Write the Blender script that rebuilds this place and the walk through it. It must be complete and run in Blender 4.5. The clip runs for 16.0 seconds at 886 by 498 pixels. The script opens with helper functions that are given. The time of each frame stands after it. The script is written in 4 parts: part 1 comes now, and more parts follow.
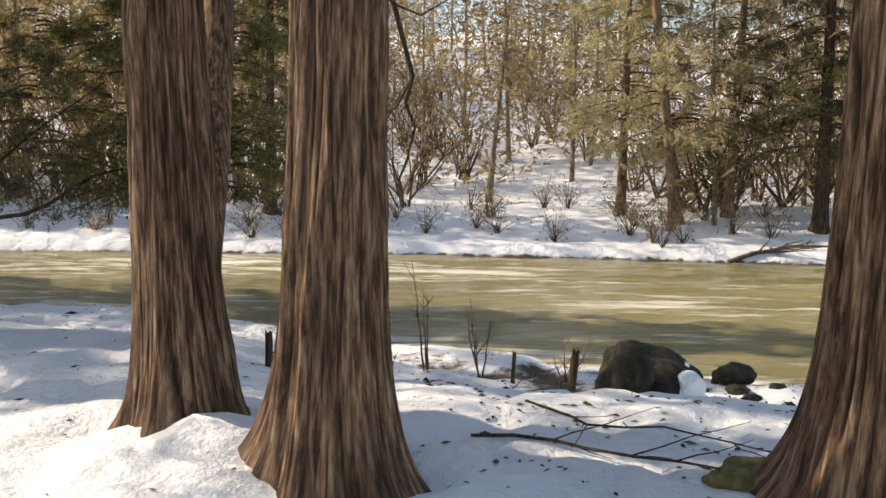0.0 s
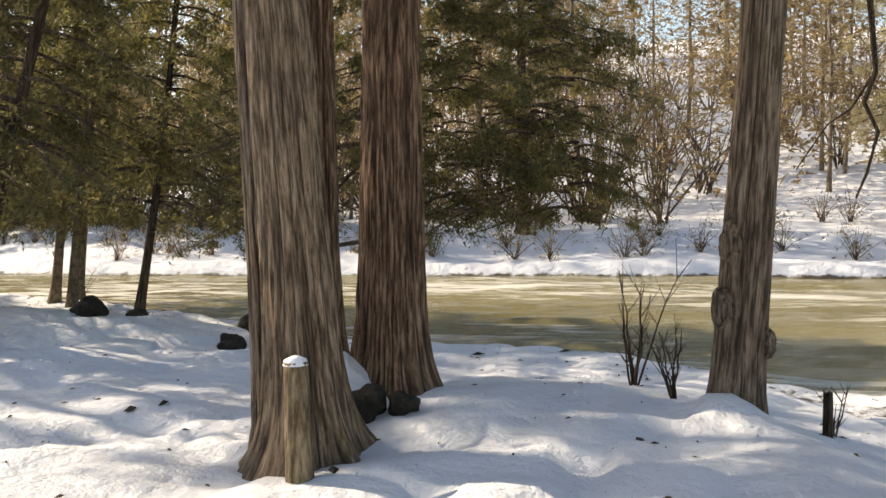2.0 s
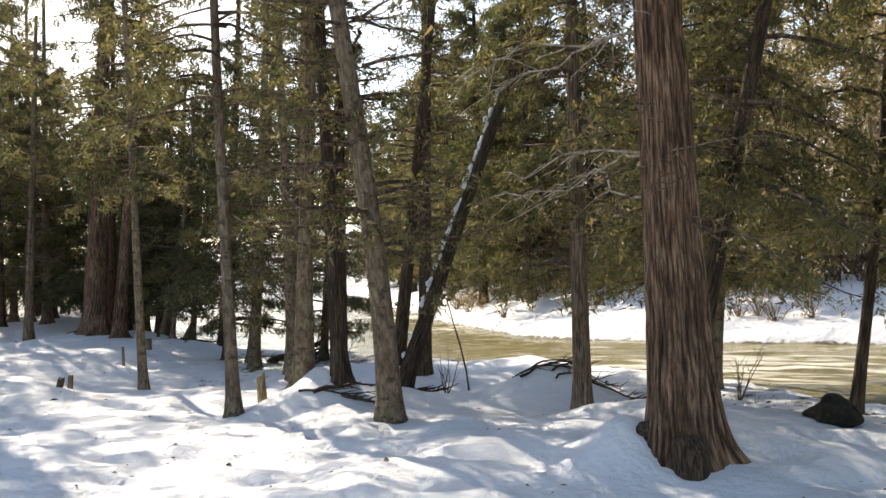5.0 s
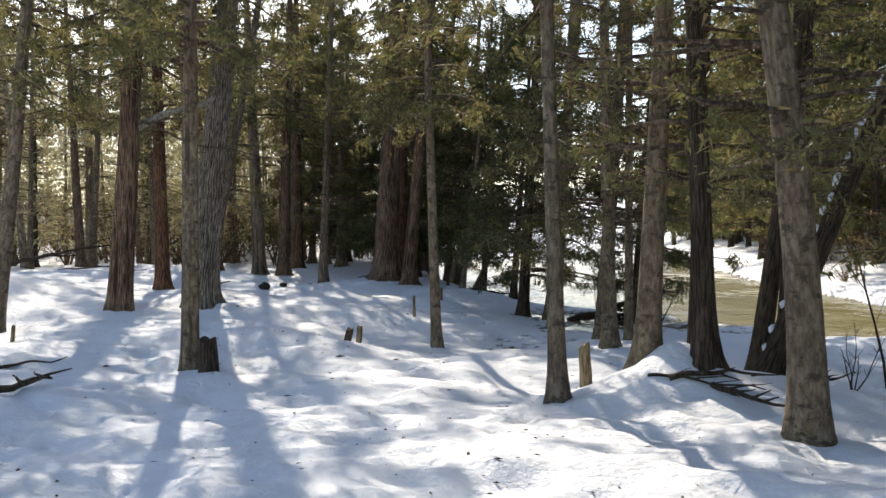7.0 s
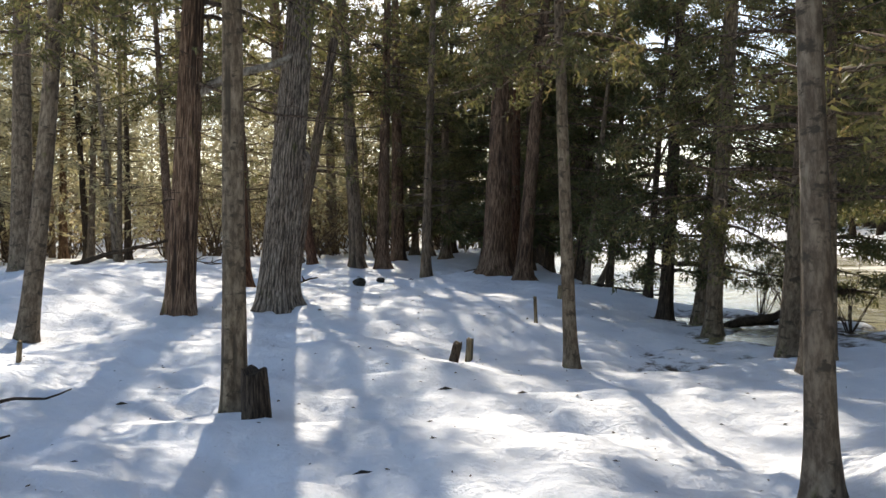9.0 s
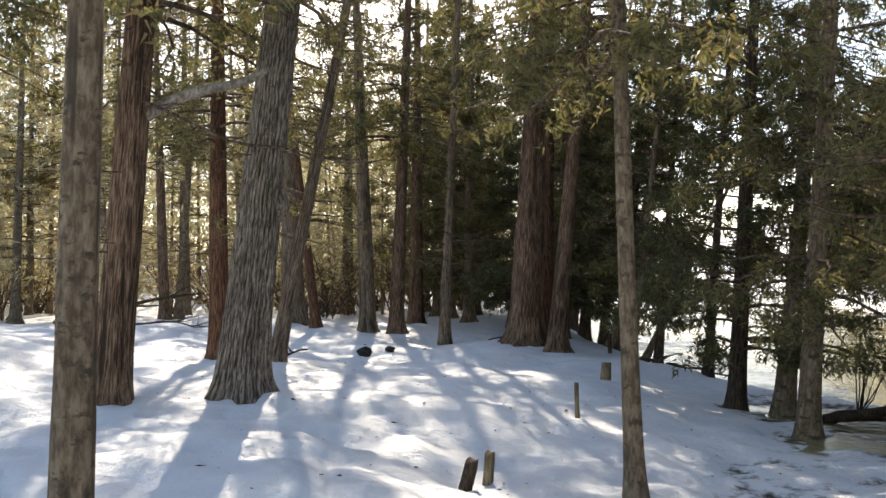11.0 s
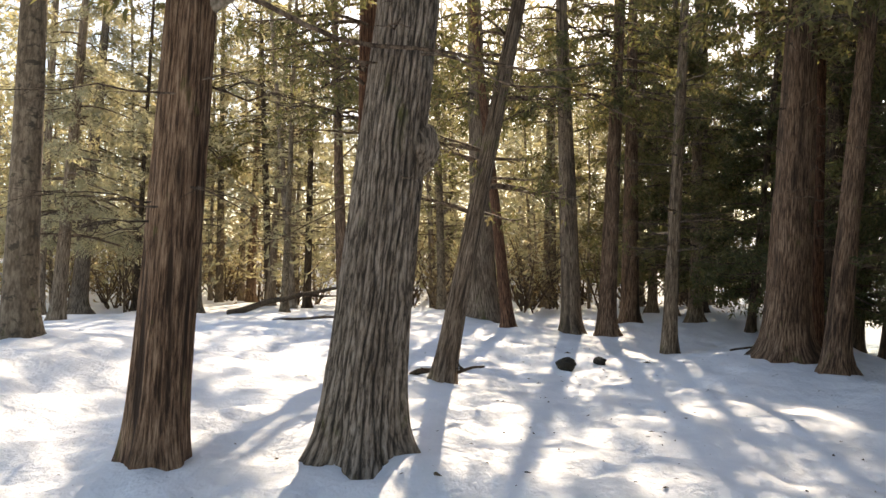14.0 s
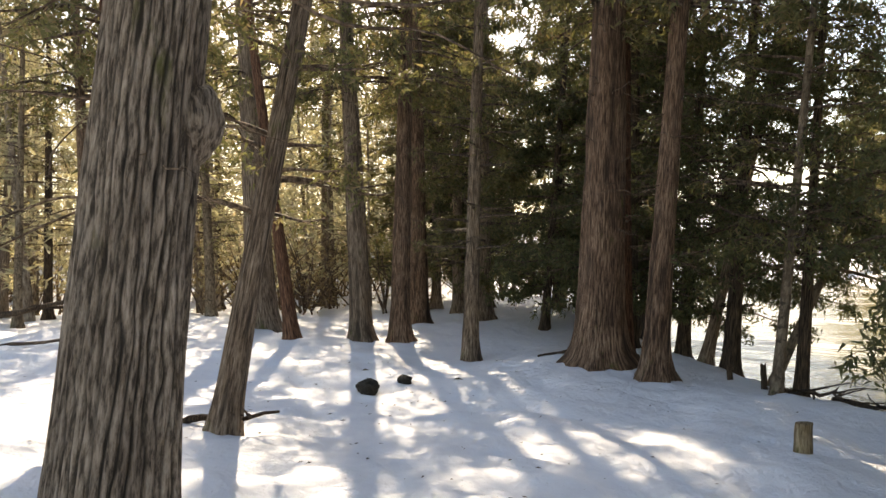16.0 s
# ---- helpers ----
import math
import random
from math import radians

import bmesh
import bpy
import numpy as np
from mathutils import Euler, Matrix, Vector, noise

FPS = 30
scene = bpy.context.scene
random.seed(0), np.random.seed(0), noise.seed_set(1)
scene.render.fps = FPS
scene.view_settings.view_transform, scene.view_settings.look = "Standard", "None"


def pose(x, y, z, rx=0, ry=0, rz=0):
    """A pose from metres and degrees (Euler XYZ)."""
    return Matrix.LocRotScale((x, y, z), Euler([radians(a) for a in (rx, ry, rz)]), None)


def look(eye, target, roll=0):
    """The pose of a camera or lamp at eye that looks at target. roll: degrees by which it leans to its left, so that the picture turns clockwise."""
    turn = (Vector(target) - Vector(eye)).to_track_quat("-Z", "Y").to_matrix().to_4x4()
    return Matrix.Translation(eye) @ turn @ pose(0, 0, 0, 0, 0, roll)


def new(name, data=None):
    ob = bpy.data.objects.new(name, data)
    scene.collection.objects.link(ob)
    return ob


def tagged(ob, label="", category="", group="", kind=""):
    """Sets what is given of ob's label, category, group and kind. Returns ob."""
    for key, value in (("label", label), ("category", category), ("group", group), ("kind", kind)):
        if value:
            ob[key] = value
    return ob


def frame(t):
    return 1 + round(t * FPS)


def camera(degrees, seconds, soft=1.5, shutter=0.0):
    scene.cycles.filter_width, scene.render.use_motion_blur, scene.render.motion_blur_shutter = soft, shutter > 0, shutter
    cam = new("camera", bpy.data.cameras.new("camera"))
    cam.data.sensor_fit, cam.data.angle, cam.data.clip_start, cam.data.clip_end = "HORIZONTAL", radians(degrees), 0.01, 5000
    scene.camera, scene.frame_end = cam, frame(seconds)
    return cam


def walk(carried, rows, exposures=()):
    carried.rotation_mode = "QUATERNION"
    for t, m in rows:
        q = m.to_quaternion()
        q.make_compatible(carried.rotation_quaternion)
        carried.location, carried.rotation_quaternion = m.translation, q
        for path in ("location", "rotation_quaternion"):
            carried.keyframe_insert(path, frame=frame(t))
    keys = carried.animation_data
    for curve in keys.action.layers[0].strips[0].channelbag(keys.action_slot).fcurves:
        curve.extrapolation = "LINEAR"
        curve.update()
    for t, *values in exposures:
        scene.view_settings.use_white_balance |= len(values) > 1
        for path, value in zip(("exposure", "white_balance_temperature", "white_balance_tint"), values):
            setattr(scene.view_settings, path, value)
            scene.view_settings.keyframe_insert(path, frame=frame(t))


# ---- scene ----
cam = camera(53.8, 16.0)
METRES, EYE, TILT, LEAN, TURN = 27.0, 1.45, -4.3, -0.5, 0.0
ROWS = [
    (0.0, 0.0, 0.0, 0.0, 0.0, 0.0, -0.0),
    (0.5, -0.0289, 0.0043, 0.0005, 0.11, -0.56, 1.7),
    (1.0, -0.0552, 0.0142, 0.0022, 3.43, -0.67, 2.83),
    (1.5, -0.082, 0.0245, 0.0038, 8.02, 0.26, 2.8),
    (2.0, -0.1056, 0.0426, 0.0065, 11.52, 1.11, 0.61),
    (2.5, -0.1289, 0.0564, 0.0102, 15.09, 2.13, -1.67),
    (3.0, -0.1561, 0.0678, 0.014, 20.76, 2.99, -1.22),
    (3.5, -0.1832, 0.082, 0.0169, 26.81, 3.6, -0.0),
    (4.0, -0.2108, 0.0936, 0.0177, 31.08, 3.7, 1.38),
    (4.5, -0.2394, 0.1057, 0.0198, 36.3, 4.13, 1.97),
    (5.0, -0.2707, 0.1151, 0.0219, 42.41, 4.99, 0.99),
    (7.5, -0.4242, 0.1883, 0.0241, 62.9, 0.95, -1.88),
    (8.0, -0.4563, 0.2004, 0.0245, 64.92, 0.56, -2.19),
    (8.5, -0.4909, 0.2148, 0.0259, 66.4, 0.45, -1.92),
    (11.0, -0.6463, 0.2881, 0.0378, 68.85, 4.66, -2.34),
    (11.5, -0.6735, 0.3018, 0.0392, 69.76, 6.14, -3.46),
    (12.0, -0.702, 0.318, 0.04, 73.86, 5.43, -3.65),
    (12.5, -0.7338, 0.3299, 0.0386, 78.06, 4.32, -3.66),
    (13.0, -0.7642, 0.3396, 0.041, 81.17, 3.65, -3.68),
    (13.5, -0.7952, 0.3417, 0.0418, 83.16, 3.17, -3.58),
    (14.0, -0.8254, 0.3418, 0.0462, 82.25, 3.26, -3.49),
    (14.5, -0.8515, 0.3412, 0.0517, 79.77, 3.54, -3.24),
    (15.0, -0.8744, 0.3382, 0.0558, 75.68, 4.02, -2.81),
    (15.5, -0.8937, 0.3435, 0.06, 71.13, 4.28, -2.21),
    (16.0, -0.9188, 0.3485, 0.059, 67.19, 3.31, -1.5),
]
walk(cam, [(t, pose(0, 0, EYE, TILT, LEAN, TURN) @ pose(METRES * x, METRES * y, METRES * z, 90 + pitch, roll, yaw)) for t, x, y, z, yaw, pitch, roll in ROWS], [(0.0, 0.55, 7900, 12), (2.5, 0.7, 7900, 12), (3.5, 0.9, 7900, 12), (5.0, 0.82, 7400, 11), (8.0, 0.52, 6800, 10), (11.0, 0.95, 7350, 11), (13.0, 1.08, 7850, 12), (16.0, 1.28, 8300, 13)])

# ---- world and sun ----
SUN_YAW, SUN_UP = 73.0, 33.0  # degrees: left of the y axis, above the horizon
world = bpy.data.worlds.new("sky")
scene.world = world
world.use_nodes = True
wn = world.node_tree.nodes
sky = wn.new("ShaderNodeTexSky")
sky.sky_type, sky.sun_disc = "NISHITA", False
sky.sun_elevation, sky.sun_rotation = radians(SUN_UP), radians(-SUN_YAW)
sky.air_density, sky.dust_density = 1.0, 0.7
wn["Background"].inputs["Strength"].default_value = 0.15
world.node_tree.links.new(sky.outputs[0], wn["Background"].inputs["Color"])
lamp = bpy.data.lights.new("sun", "SUN")
lamp.energy, lamp.angle, lamp.color = 4.4, radians(0.55), (1.0, 0.93, 0.82)
sun = new("sun", lamp)
toward = Vector((-math.sin(radians(SUN_YAW)) * math.cos(radians(SUN_UP)), math.cos(radians(SUN_YAW)) * math.cos(radians(SUN_UP)), math.sin(radians(SUN_UP))))
sun.matrix_world = look(toward * 60, (0, 0, 0))

# ---- materials ----
def material(name):
    m = bpy.data.materials.new(name)
    m.use_nodes = True
    return m, m.node_tree.nodes, m.node_tree.links, m.node_tree.nodes["Principled BSDF"]


def ramp(nodes, links, source, stops):
    r = nodes.new("ShaderNodeValToRGB")
    while len(r.color_ramp.elements) < len(stops):
        r.color_ramp.elements.new(0.5)
    for e, (p, c) in zip(r.color_ramp.elements, stops):
        e.position, e.color = p, (*c, 1) if len(c) == 3 else c
    links.new(source, r.inputs[0])
    return r.outputs[0]


def texture(nodes, links, scale=(1, 1, 1), size=5.0, detail=5.0, rough=0.55, coord="Object"):
    mp, nz = nodes.new("ShaderNodeMapping"), nodes.new("ShaderNodeTexNoise")
    mp.inputs["Scale"].default_value = scale
    nz.inputs["Scale"].default_value, nz.inputs["Detail"].default_value, nz.inputs["Roughness"].default_value = size, detail, rough
    if coord == "grain":
        tc = nodes.new("ShaderNodeAttribute")
        tc.attribute_name = "grain"
        links.new(tc.outputs["Vector"], mp.inputs[0])
    else:
        tc = nodes.new("ShaderNodeTexCoord")
        links.new(tc.outputs[coord], mp.inputs[0])
    links.new(mp.outputs[0], nz.inputs["Vector"])
    return nz.outputs["Fac"]


def mixed(nodes, links, fac, a, b, mode="MIX"):
    mx = nodes.new("ShaderNodeMix")
    mx.data_type, mx.blend_type = "RGBA", mode
    for value, socket in ((fac, mx.inputs[0]), (a, mx.inputs[6]), (b, mx.inputs[7])):
        if isinstance(value, bpy.types.NodeSocket):
            links.new(value, socket)
        elif isinstance(value, tuple):
            socket.default_value = (*value, 1)
        else:
            socket.default_value = value
    return mx.outputs[2]


def bumped(nodes, links, bsdf, height, strength, distance):
    b = nodes.new("ShaderNodeBump")
    b.inputs["Strength"].default_value, b.inputs["Distance"].default_value = strength, distance
    links.new(height, b.inputs["Height"])
    links.new(b.outputs[0], bsdf.inputs["Normal"])


def bark(name, dark, mid, light, stretch=0.085, size=48.0, moss=0.0, relief=0.035, blotch=None, coord="grain"):
    m, n, l, p = material(name)
    fine = texture(n, l, (1, 1, stretch), size, 7, 0.68, coord)
    wide = texture(n, l, (1, 1, 0.35), 3.2, 4, 0.6)
    base = ramp(n, l, fine, [(0.40, dark), (0.51, mid), (0.64, light)])
    tint = ramp(n, l, wide, [(0.30, (0.62, 0.56, 0.52)), (0.65, (1.12, 1.05, 1.0))])
    colour = mixed(n, l, 1.0, base, tint, "MULTIPLY")
    if blotch:
        spot = ramp(n, l, texture(n, l, (1, 1, 1.6), 6.5, 4, 0.65), [(0.55, (0, 0, 0)), (0.63, (1, 1, 1))])
        colour = mixed(n, l, spot, colour, blotch)
    if moss:
        patch = ramp(n, l, texture(n, l, (1, 1, 0.5), 2.3, 5, 0.7), [(0.62 - moss * 0.3, (0, 0, 0)), (0.72, (1, 1, 1))])
        colour = mixed(n, l, patch, colour, (0.115, 0.12, 0.035))
    # shade in the bark furrows, painted as half the dark bark tone
    groove_shade = n.new("ShaderNodeAttribute")
    groove_shade.attribute_name = "crevice_shade"
    colour = mixed(n, l, groove_shade.outputs["Fac"], colour, tuple(0.5 * c for c in dark))
    info = n.new("ShaderNodeObjectInfo")
    vary = ramp(n, l, info.outputs["Random"], [(0.0, (0.82, 0.82, 0.84)), (1.0, (1.12, 1.08, 1.02))])
    l.new(mixed(n, l, 1.0, colour, vary, "MULTIPLY"), p.inputs["Base Color"])
    p.inputs["Roughness"].default_value = 0.9
    p.inputs["Specular IOR Level"].default_value = 0.2
    bumped(n, l, p, fine, 1.0, relief)
    return m


CEDAR = bark("cedar_bark", (0.06, 0.038, 0.026), (0.21, 0.14, 0.094), (0.42, 0.31, 0.22), moss=0.05)
GREY_CEDAR = bark("weathered_cedar_bark", (0.08, 0.06, 0.043), (0.24, 0.19, 0.14), (0.44, 0.37, 0.29), moss=0.1)
RED_CEDAR = bark("red_cedar_bark", (0.04, 0.02, 0.012), (0.15, 0.08, 0.05), (0.28, 0.17, 0.11))
OAK = bark("furrowed_bark", (0.09, 0.076, 0.06), (0.32, 0.275, 0.22), (0.54, 0.48, 0.40), stretch=0.16, size=40.0, moss=0.06)
SMOOTH = bark("smooth_grey_bark", (0.12, 0.095, 0.068), (0.2, 0.165, 0.12), (0.3, 0.255, 0.19), stretch=0.35, size=20.0, moss=0.12, relief=0.008, blotch=(0.075, 0.06, 0.042))
DARK_BARK = bark("dark_bark", (0.03, 0.023, 0.017), (0.085, 0.066, 0.048), (0.17, 0.135, 0.10))
TWIG = bark("twig_bark", (0.05, 0.036, 0.026), (0.13, 0.10, 0.075), (0.26, 0.21, 0.16), stretch=0.5, size=18.0, relief=0.004, coord="Object")
CUT_WOOD = bark("weathered_wood", (0.11, 0.085, 0.05), (0.24, 0.195, 0.12), (0.40, 0.34, 0.23), stretch=0.12, size=30.0, moss=0.12, relief=0.006)
LICHEN = bark("lichen_twig", (0.2, 0.18, 0.14), (0.36, 0.33, 0.27), (0.52, 0.49, 0.42), stretch=0.5, size=18.0, relief=0.004, coord="Object")
FAR_BARK = bark("far_bark", (0.15, 0.12, 0.09), (0.29, 0.245, 0.19), (0.45, 0.395, 0.315), stretch=0.4, size=9.0, coord="Object")


def leafy(name, dark, light, dead):
    m, n, l, p = material(name)
    geo = n.new("ShaderNodeNewGeometry")
    each = ramp(n, l, geo.outputs["Random Per Island"], [(0.0, dark), (0.72, light), (0.86, dead), (1.0, dark)])
    wide = ramp(n, l, texture(n, l, (1, 1, 1), 0.9, 3, 0.5), [(0.3, (0.65, 0.65, 0.62)), (0.7, (1.25, 1.2, 1.1))])
    l.new(mixed(n, l, 1.0, each, wide, "MULTIPLY"), p.inputs["Base Color"])
    p.inputs["Roughness"].default_value = 0.6
    p.inputs["Specular IOR Level"].default_value = 0.3
    tr, add = n.new("ShaderNodeBsdfTranslucent"), n.new("ShaderNodeMixShader")
    l.new(mixed(n, l, 1.0, each, (1.5, 1.42, 1.0), "MULTIPLY"), tr.inputs["Color"])
    add.inputs[0].default_value = 0.45
    l.new(p.outputs[0], add.inputs[1])
    l.new(tr.outputs[0], add.inputs[2])
    l.new(add.outputs[0], n["Material Output"].inputs[0])
    return m


NEEDLES = leafy("cedar_foliage", (0.085, 0.085, 0.042), (0.185, 0.18, 0.085), (0.24, 0.18, 0.11))
# paler copy of the cedar foliage, with backlit sunshine put into its colour
SUNLIT_NEEDLES = leafy("sunlit_tint_foliage", (0.26, 0.245, 0.175), (0.47, 0.445, 0.33), (0.45, 0.38, 0.28))
DARK_NEEDLES = leafy("hemlock_foliage", (0.055, 0.066, 0.033), (0.12, 0.13, 0.065), (0.15, 0.12, 0.07))
DRY = leafy("dry_brush", (0.16, 0.115, 0.07), (0.34, 0.28, 0.19), (0.22, 0.15, 0.09))

SNOW, n, l, p = material("old_snow")
place = n.new("ShaderNodeNewGeometry")
apart = n.new("ShaderNodeSeparateXYZ")
l.new(place.outputs["Position"], apart.inputs[0])
grain = texture(n, l, (1, 1, 1), 45.0, 4, 0.6)
drift = texture(n, l, (1, 1, 1), 1.3, 5, 0.6)
white = ramp(n, l, drift, [(0.25, (0.74, 0.76, 0.80)), (0.7, (0.86, 0.87, 0.89))])
specks = ramp(n, l, texture(n, l, (1, 1, 1), 26.0, 2, 0.5), [(0.73, (0, 0, 0)), (0.78, (1, 1, 1))])
white = mixed(n, l, specks, white, (0.33, 0.28, 0.22))
earth = ramp(n, l, grain, [(0.3, (0.03, 0.022, 0.014)), (0.7, (0.12, 0.09, 0.055))])
edge = n.new("ShaderNodeMath")
edge.operation = "MULTIPLY_ADD"
l.new(texture(n, l, (1, 1, 1), 3.5, 5, 0.65), edge.inputs[0])
edge.inputs[1].default_value = 0.35
l.new(apart.outputs[2], edge.inputs[2])
shift = n.new("ShaderNodeMapRange")
shift.inputs["From Min"].default_value, shift.inputs["From Max"].default_value = -0.46, -0.40
l.new(edge.outputs[0], shift.inputs["Value"])
l.new(mixed(n, l, shift.outputs[0], earth, white), p.inputs["Base Color"])
p.inputs["Roughness"].default_value = 0.75
p.inputs["Subsurface Weight"].default_value = 0.0
crust = texture(n, l, (1, 1, 1), 5.5, 7, 0.62)
bumped(n, l, p, crust, 0.55, 0.16)

CLEAN_SNOW, n, l, p = material("clinging_snow")
grain = texture(n, l, (1, 1, 1), 30.0, 4, 0.6)
l.new(ramp(n, l, grain, [(0.3, (0.76, 0.78, 0.81)), (0.7, (0.87, 0.88, 0.9))]), p.inputs["Base Color"])
p.inputs["Roughness"].default_value = 0.75
bumped(n, l, p, grain, 0.5, 0.03)

WATER, n, l, p = material("river_water")
murk = ramp(n, l, texture(n, l, (0.25, 0.9, 1), 0.7, 4, 0.6), [(0.3, (0.19, 0.165, 0.07)), (0.7, (0.34, 0.30, 0.16))])
streak = texture(n, l, (0.28, 1.6, 1), 1.5, 7, 0.68)
patch = texture(n, l, (0.3, 0.5, 1), 0.35, 2, 0.5)
total = n.new("ShaderNodeMath")
total.operation = "MULTIPLY"
l.new(streak, total.inputs[0])
l.new(patch, total.inputs[1])
foam = ramp(n, l, total.outputs[0], [(0.265, (0, 0, 0)), (0.35, (1, 1, 1))])
l.new(mixed(n, l, foam, murk, (0.72, 0.70, 0.62)), p.inputs["Base Color"])
l.new(ramp(n, l, foam, [(0.0, (0.12, 0.12, 0.12)), (1.0, (0.7, 0.7, 0.7))]), p.inputs["Roughness"])
p.inputs["IOR"].default_value = 1.33
bumped(n, l, p, texture(n, l, (0.5, 1.5, 1), 3.2, 6, 0.62), 0.55, 0.12)

STONE, n, l, p = material("wet_boulder_stone")
grain = texture(n, l, (1, 1, 1), 16.0, 6, 0.65)
l.new(ramp(n, l, grain, [(0.3, (0.012, 0.010, 0.007)), (0.55, (0.032, 0.027, 0.018)), (0.75, (0.075, 0.065, 0.042))]), p.inputs["Base Color"])
p.inputs["Specular IOR Level"].default_value = 0.25
p.inputs["Roughness"].default_value = 0.75
bumped(n, l, p, grain, 0.8, 0.03)

MOSSY, n, l, p = material("mossy_stone")
grain = texture(n, l, (1, 1, 1), 12.0, 6, 0.65)
l.new(ramp(n, l, grain, [(0.3, (0.06, 0.055, 0.02)), (0.55, (0.17, 0.14, 0.045)), (0.75, (0.28, 0.23, 0.10))]), p.inputs["Base Color"])
p.inputs["Roughness"].default_value = 0.9
bumped(n, l, p, grain, 0.8, 0.03)

LITTER, n, l, p = material("leaf_litter")
geo = n.new("ShaderNodeNewGeometry")
l.new(ramp(n, l, geo.outputs["Random Per Island"], [(0.0, (0.02, 0.014, 0.01)), (0.6, (0.07, 0.05, 0.03)), (1.0, (0.16, 0.11, 0.06))]), p.inputs["Base Color"])
p.inputs["Roughness"].default_value = 0.9

# ---- geometry helpers ----
rng = np.random.default_rng(7)


def hashed(i):
    i = i.astype(np.int64)
    v = (i[..., 0] * 374761393 + i[..., 1] * 668265263 + i[..., 2] * 2147483647) & 0x7FFFFFFF
    v = ((v ^ (v >> 13)) * 1274126177) & 0x7FFFFFFF
    return ((v ^ (v >> 16)) & 0xFFFF) / 65535.0


def vnoise(p):
    """Smooth value noise between 0 and 1 for an array of points."""
    c = np.floor(p)
    u = p - c
    u = u * u * (3 - 2 * u)
    out = 0
    for dx in (0, 1):
        for dy in (0, 1):
            for dz in (0, 1):
                w = (u[..., 0] if dx else 1 - u[..., 0]) * (u[..., 1] if dy else 1 - u[..., 1]) * (u[..., 2] if dz else 1 - u[..., 2])
                out = out + w * hashed(c + np.array([dx, dy, dz]))
    return out


class Geo:
    """Vertices and faces gathered from pieces, made into one mesh."""

    def __init__(self):
        self.v, self.f, self.count = [], [], 0

    def add(self, verts, faces):
        self.f.append(np.asarray(faces) + self.count)
        self.v.append(np.asarray(verts, dtype=float).reshape(-1, 3))
        self.count += len(self.v[-1])
        return self

    def mesh(self, name, smooth=True):
        me = bpy.data.meshes.new(name)
        v = np.concatenate(self.v)
        sizes = np.concatenate([np.full(len(f), f.shape[1]) for f in self.f])
        loops = np.concatenate([f.ravel() for f in self.f])
        me.vertices.add(len(v))
        me.vertices.foreach_set("co", v.ravel())
        me.loops.add(len(loops))
        me.loops.foreach_set("vertex_index", loops.astype(np.int32))
        me.polygons.add(len(sizes))
        me.polygons.foreach_set("loop_start", (np.cumsum(sizes) - sizes).astype(np.int32))
        me.polygons.foreach_set("use_smooth", np.full(len(sizes), smooth))
        me.update(calc_edges=True)
        me.validate()
        return me


def ring_faces(rings, n, close=True):
    i, j = np.meshgrid(np.arange(rings - 1), np.arange(n), indexing="ij")
    k = (j + 1) % n
    return np.stack([i * n + j, i * n + k, (i + 1) * n + k, (i + 1) * n + j], -1).reshape(-1, 4)


def tube(g, points, radii, n=5):
    """A round, tapered branch along points."""
    pts, radii = np.asarray(points, float), np.asarray(radii, float)
    d = np.gradient(pts, axis=0)
    d /= np.linalg.norm(d, axis=1)[:, None] + 1e-9
    side = np.cross(d, np.array([0.31, 0.17, 0.93]))
    bad = np.linalg.norm(side, axis=1) < 0.05
    side[bad] = np.cross(d[bad], np.array([1.0, 0.0, 0.1]))
    side /= np.linalg.norm(side, axis=1)[:, None] + 1e-9
    up = np.cross(side, d)
    a = np.arange(n) * 2 * np.pi / n
    v = pts[:, None] + radii[:, None, None] * (np.cos(a)[None, :, None] * side[:, None] + np.sin(a)[None, :, None] * up[:, None])
    g.add(v, ring_faces(len(pts), n))
    if n > 3:
        g.add([pts[-1] + d[-1] * radii[-1] * 0.3], np.zeros((0, 3), int))
        top = g.count - 1
        ring = top - n + np.arange(n)
        g.f.append(np.stack([ring, np.roll(ring, -1), np.full(n, top)], -1))
    return g


GRAINED = {CEDAR, GREY_CEDAR, RED_CEDAR, OAK, SMOOTH, DARK_BARK, CUT_WOOD}


def grained(mesh, co):
    """Keeps where the bark's grain runs over a mesh."""
    mesh.attributes.new("grain", "FLOAT_VECTOR", "POINT").data.foreach_set("vector", np.asarray(co, np.float32).ravel())


def linked(name, mesh, mat):
    ob = new(name, mesh)
    if mat in GRAINED and "grain" not in mesh.attributes:
        co = np.empty(len(mesh.vertices) * 3, np.float32)
        mesh.vertices.foreach_get("co", co)
        grained(mesh, co)
    if not mesh.materials:
        mesh.materials.append(mat)
    ob.material_slots[0].link = "OBJECT"
    ob.material_slots[0].material = mat
    return ob


def part(name, mesh, mat, parent, label=""):
    ob = linked(name, mesh, mat)
    ob.parent = parent
    return tagged(ob, label)


# ---- ground ----
NEAR_X = (-400, -110, -70, -50, -36, -29, -20, -14, -8, -5, 0, 3, 8, 30, 60, 400)
NEAR_Y = (120, 62, 38, 27, 21.6, 21.0, 20.6, 18.4, 14.8, 13.0, 10.8, 9.0, 7.8, 5, 4, 4)
FAR_X = (-400, -110, -60, -36, -26, -20, -8, 0, 9.5, 30, 60, 400)
FAR_Y = (170, 92, 54, 34, 27, 25.3, 25.4, 25.3, 23.5, 20, 18, 18)
WATER_Z = -0.65
MOUNDS = []


def rise(a, b, v):
    t = np.clip((v - a) / (b - a), 0, 1)
    return t * t * (3 - 2 * t)


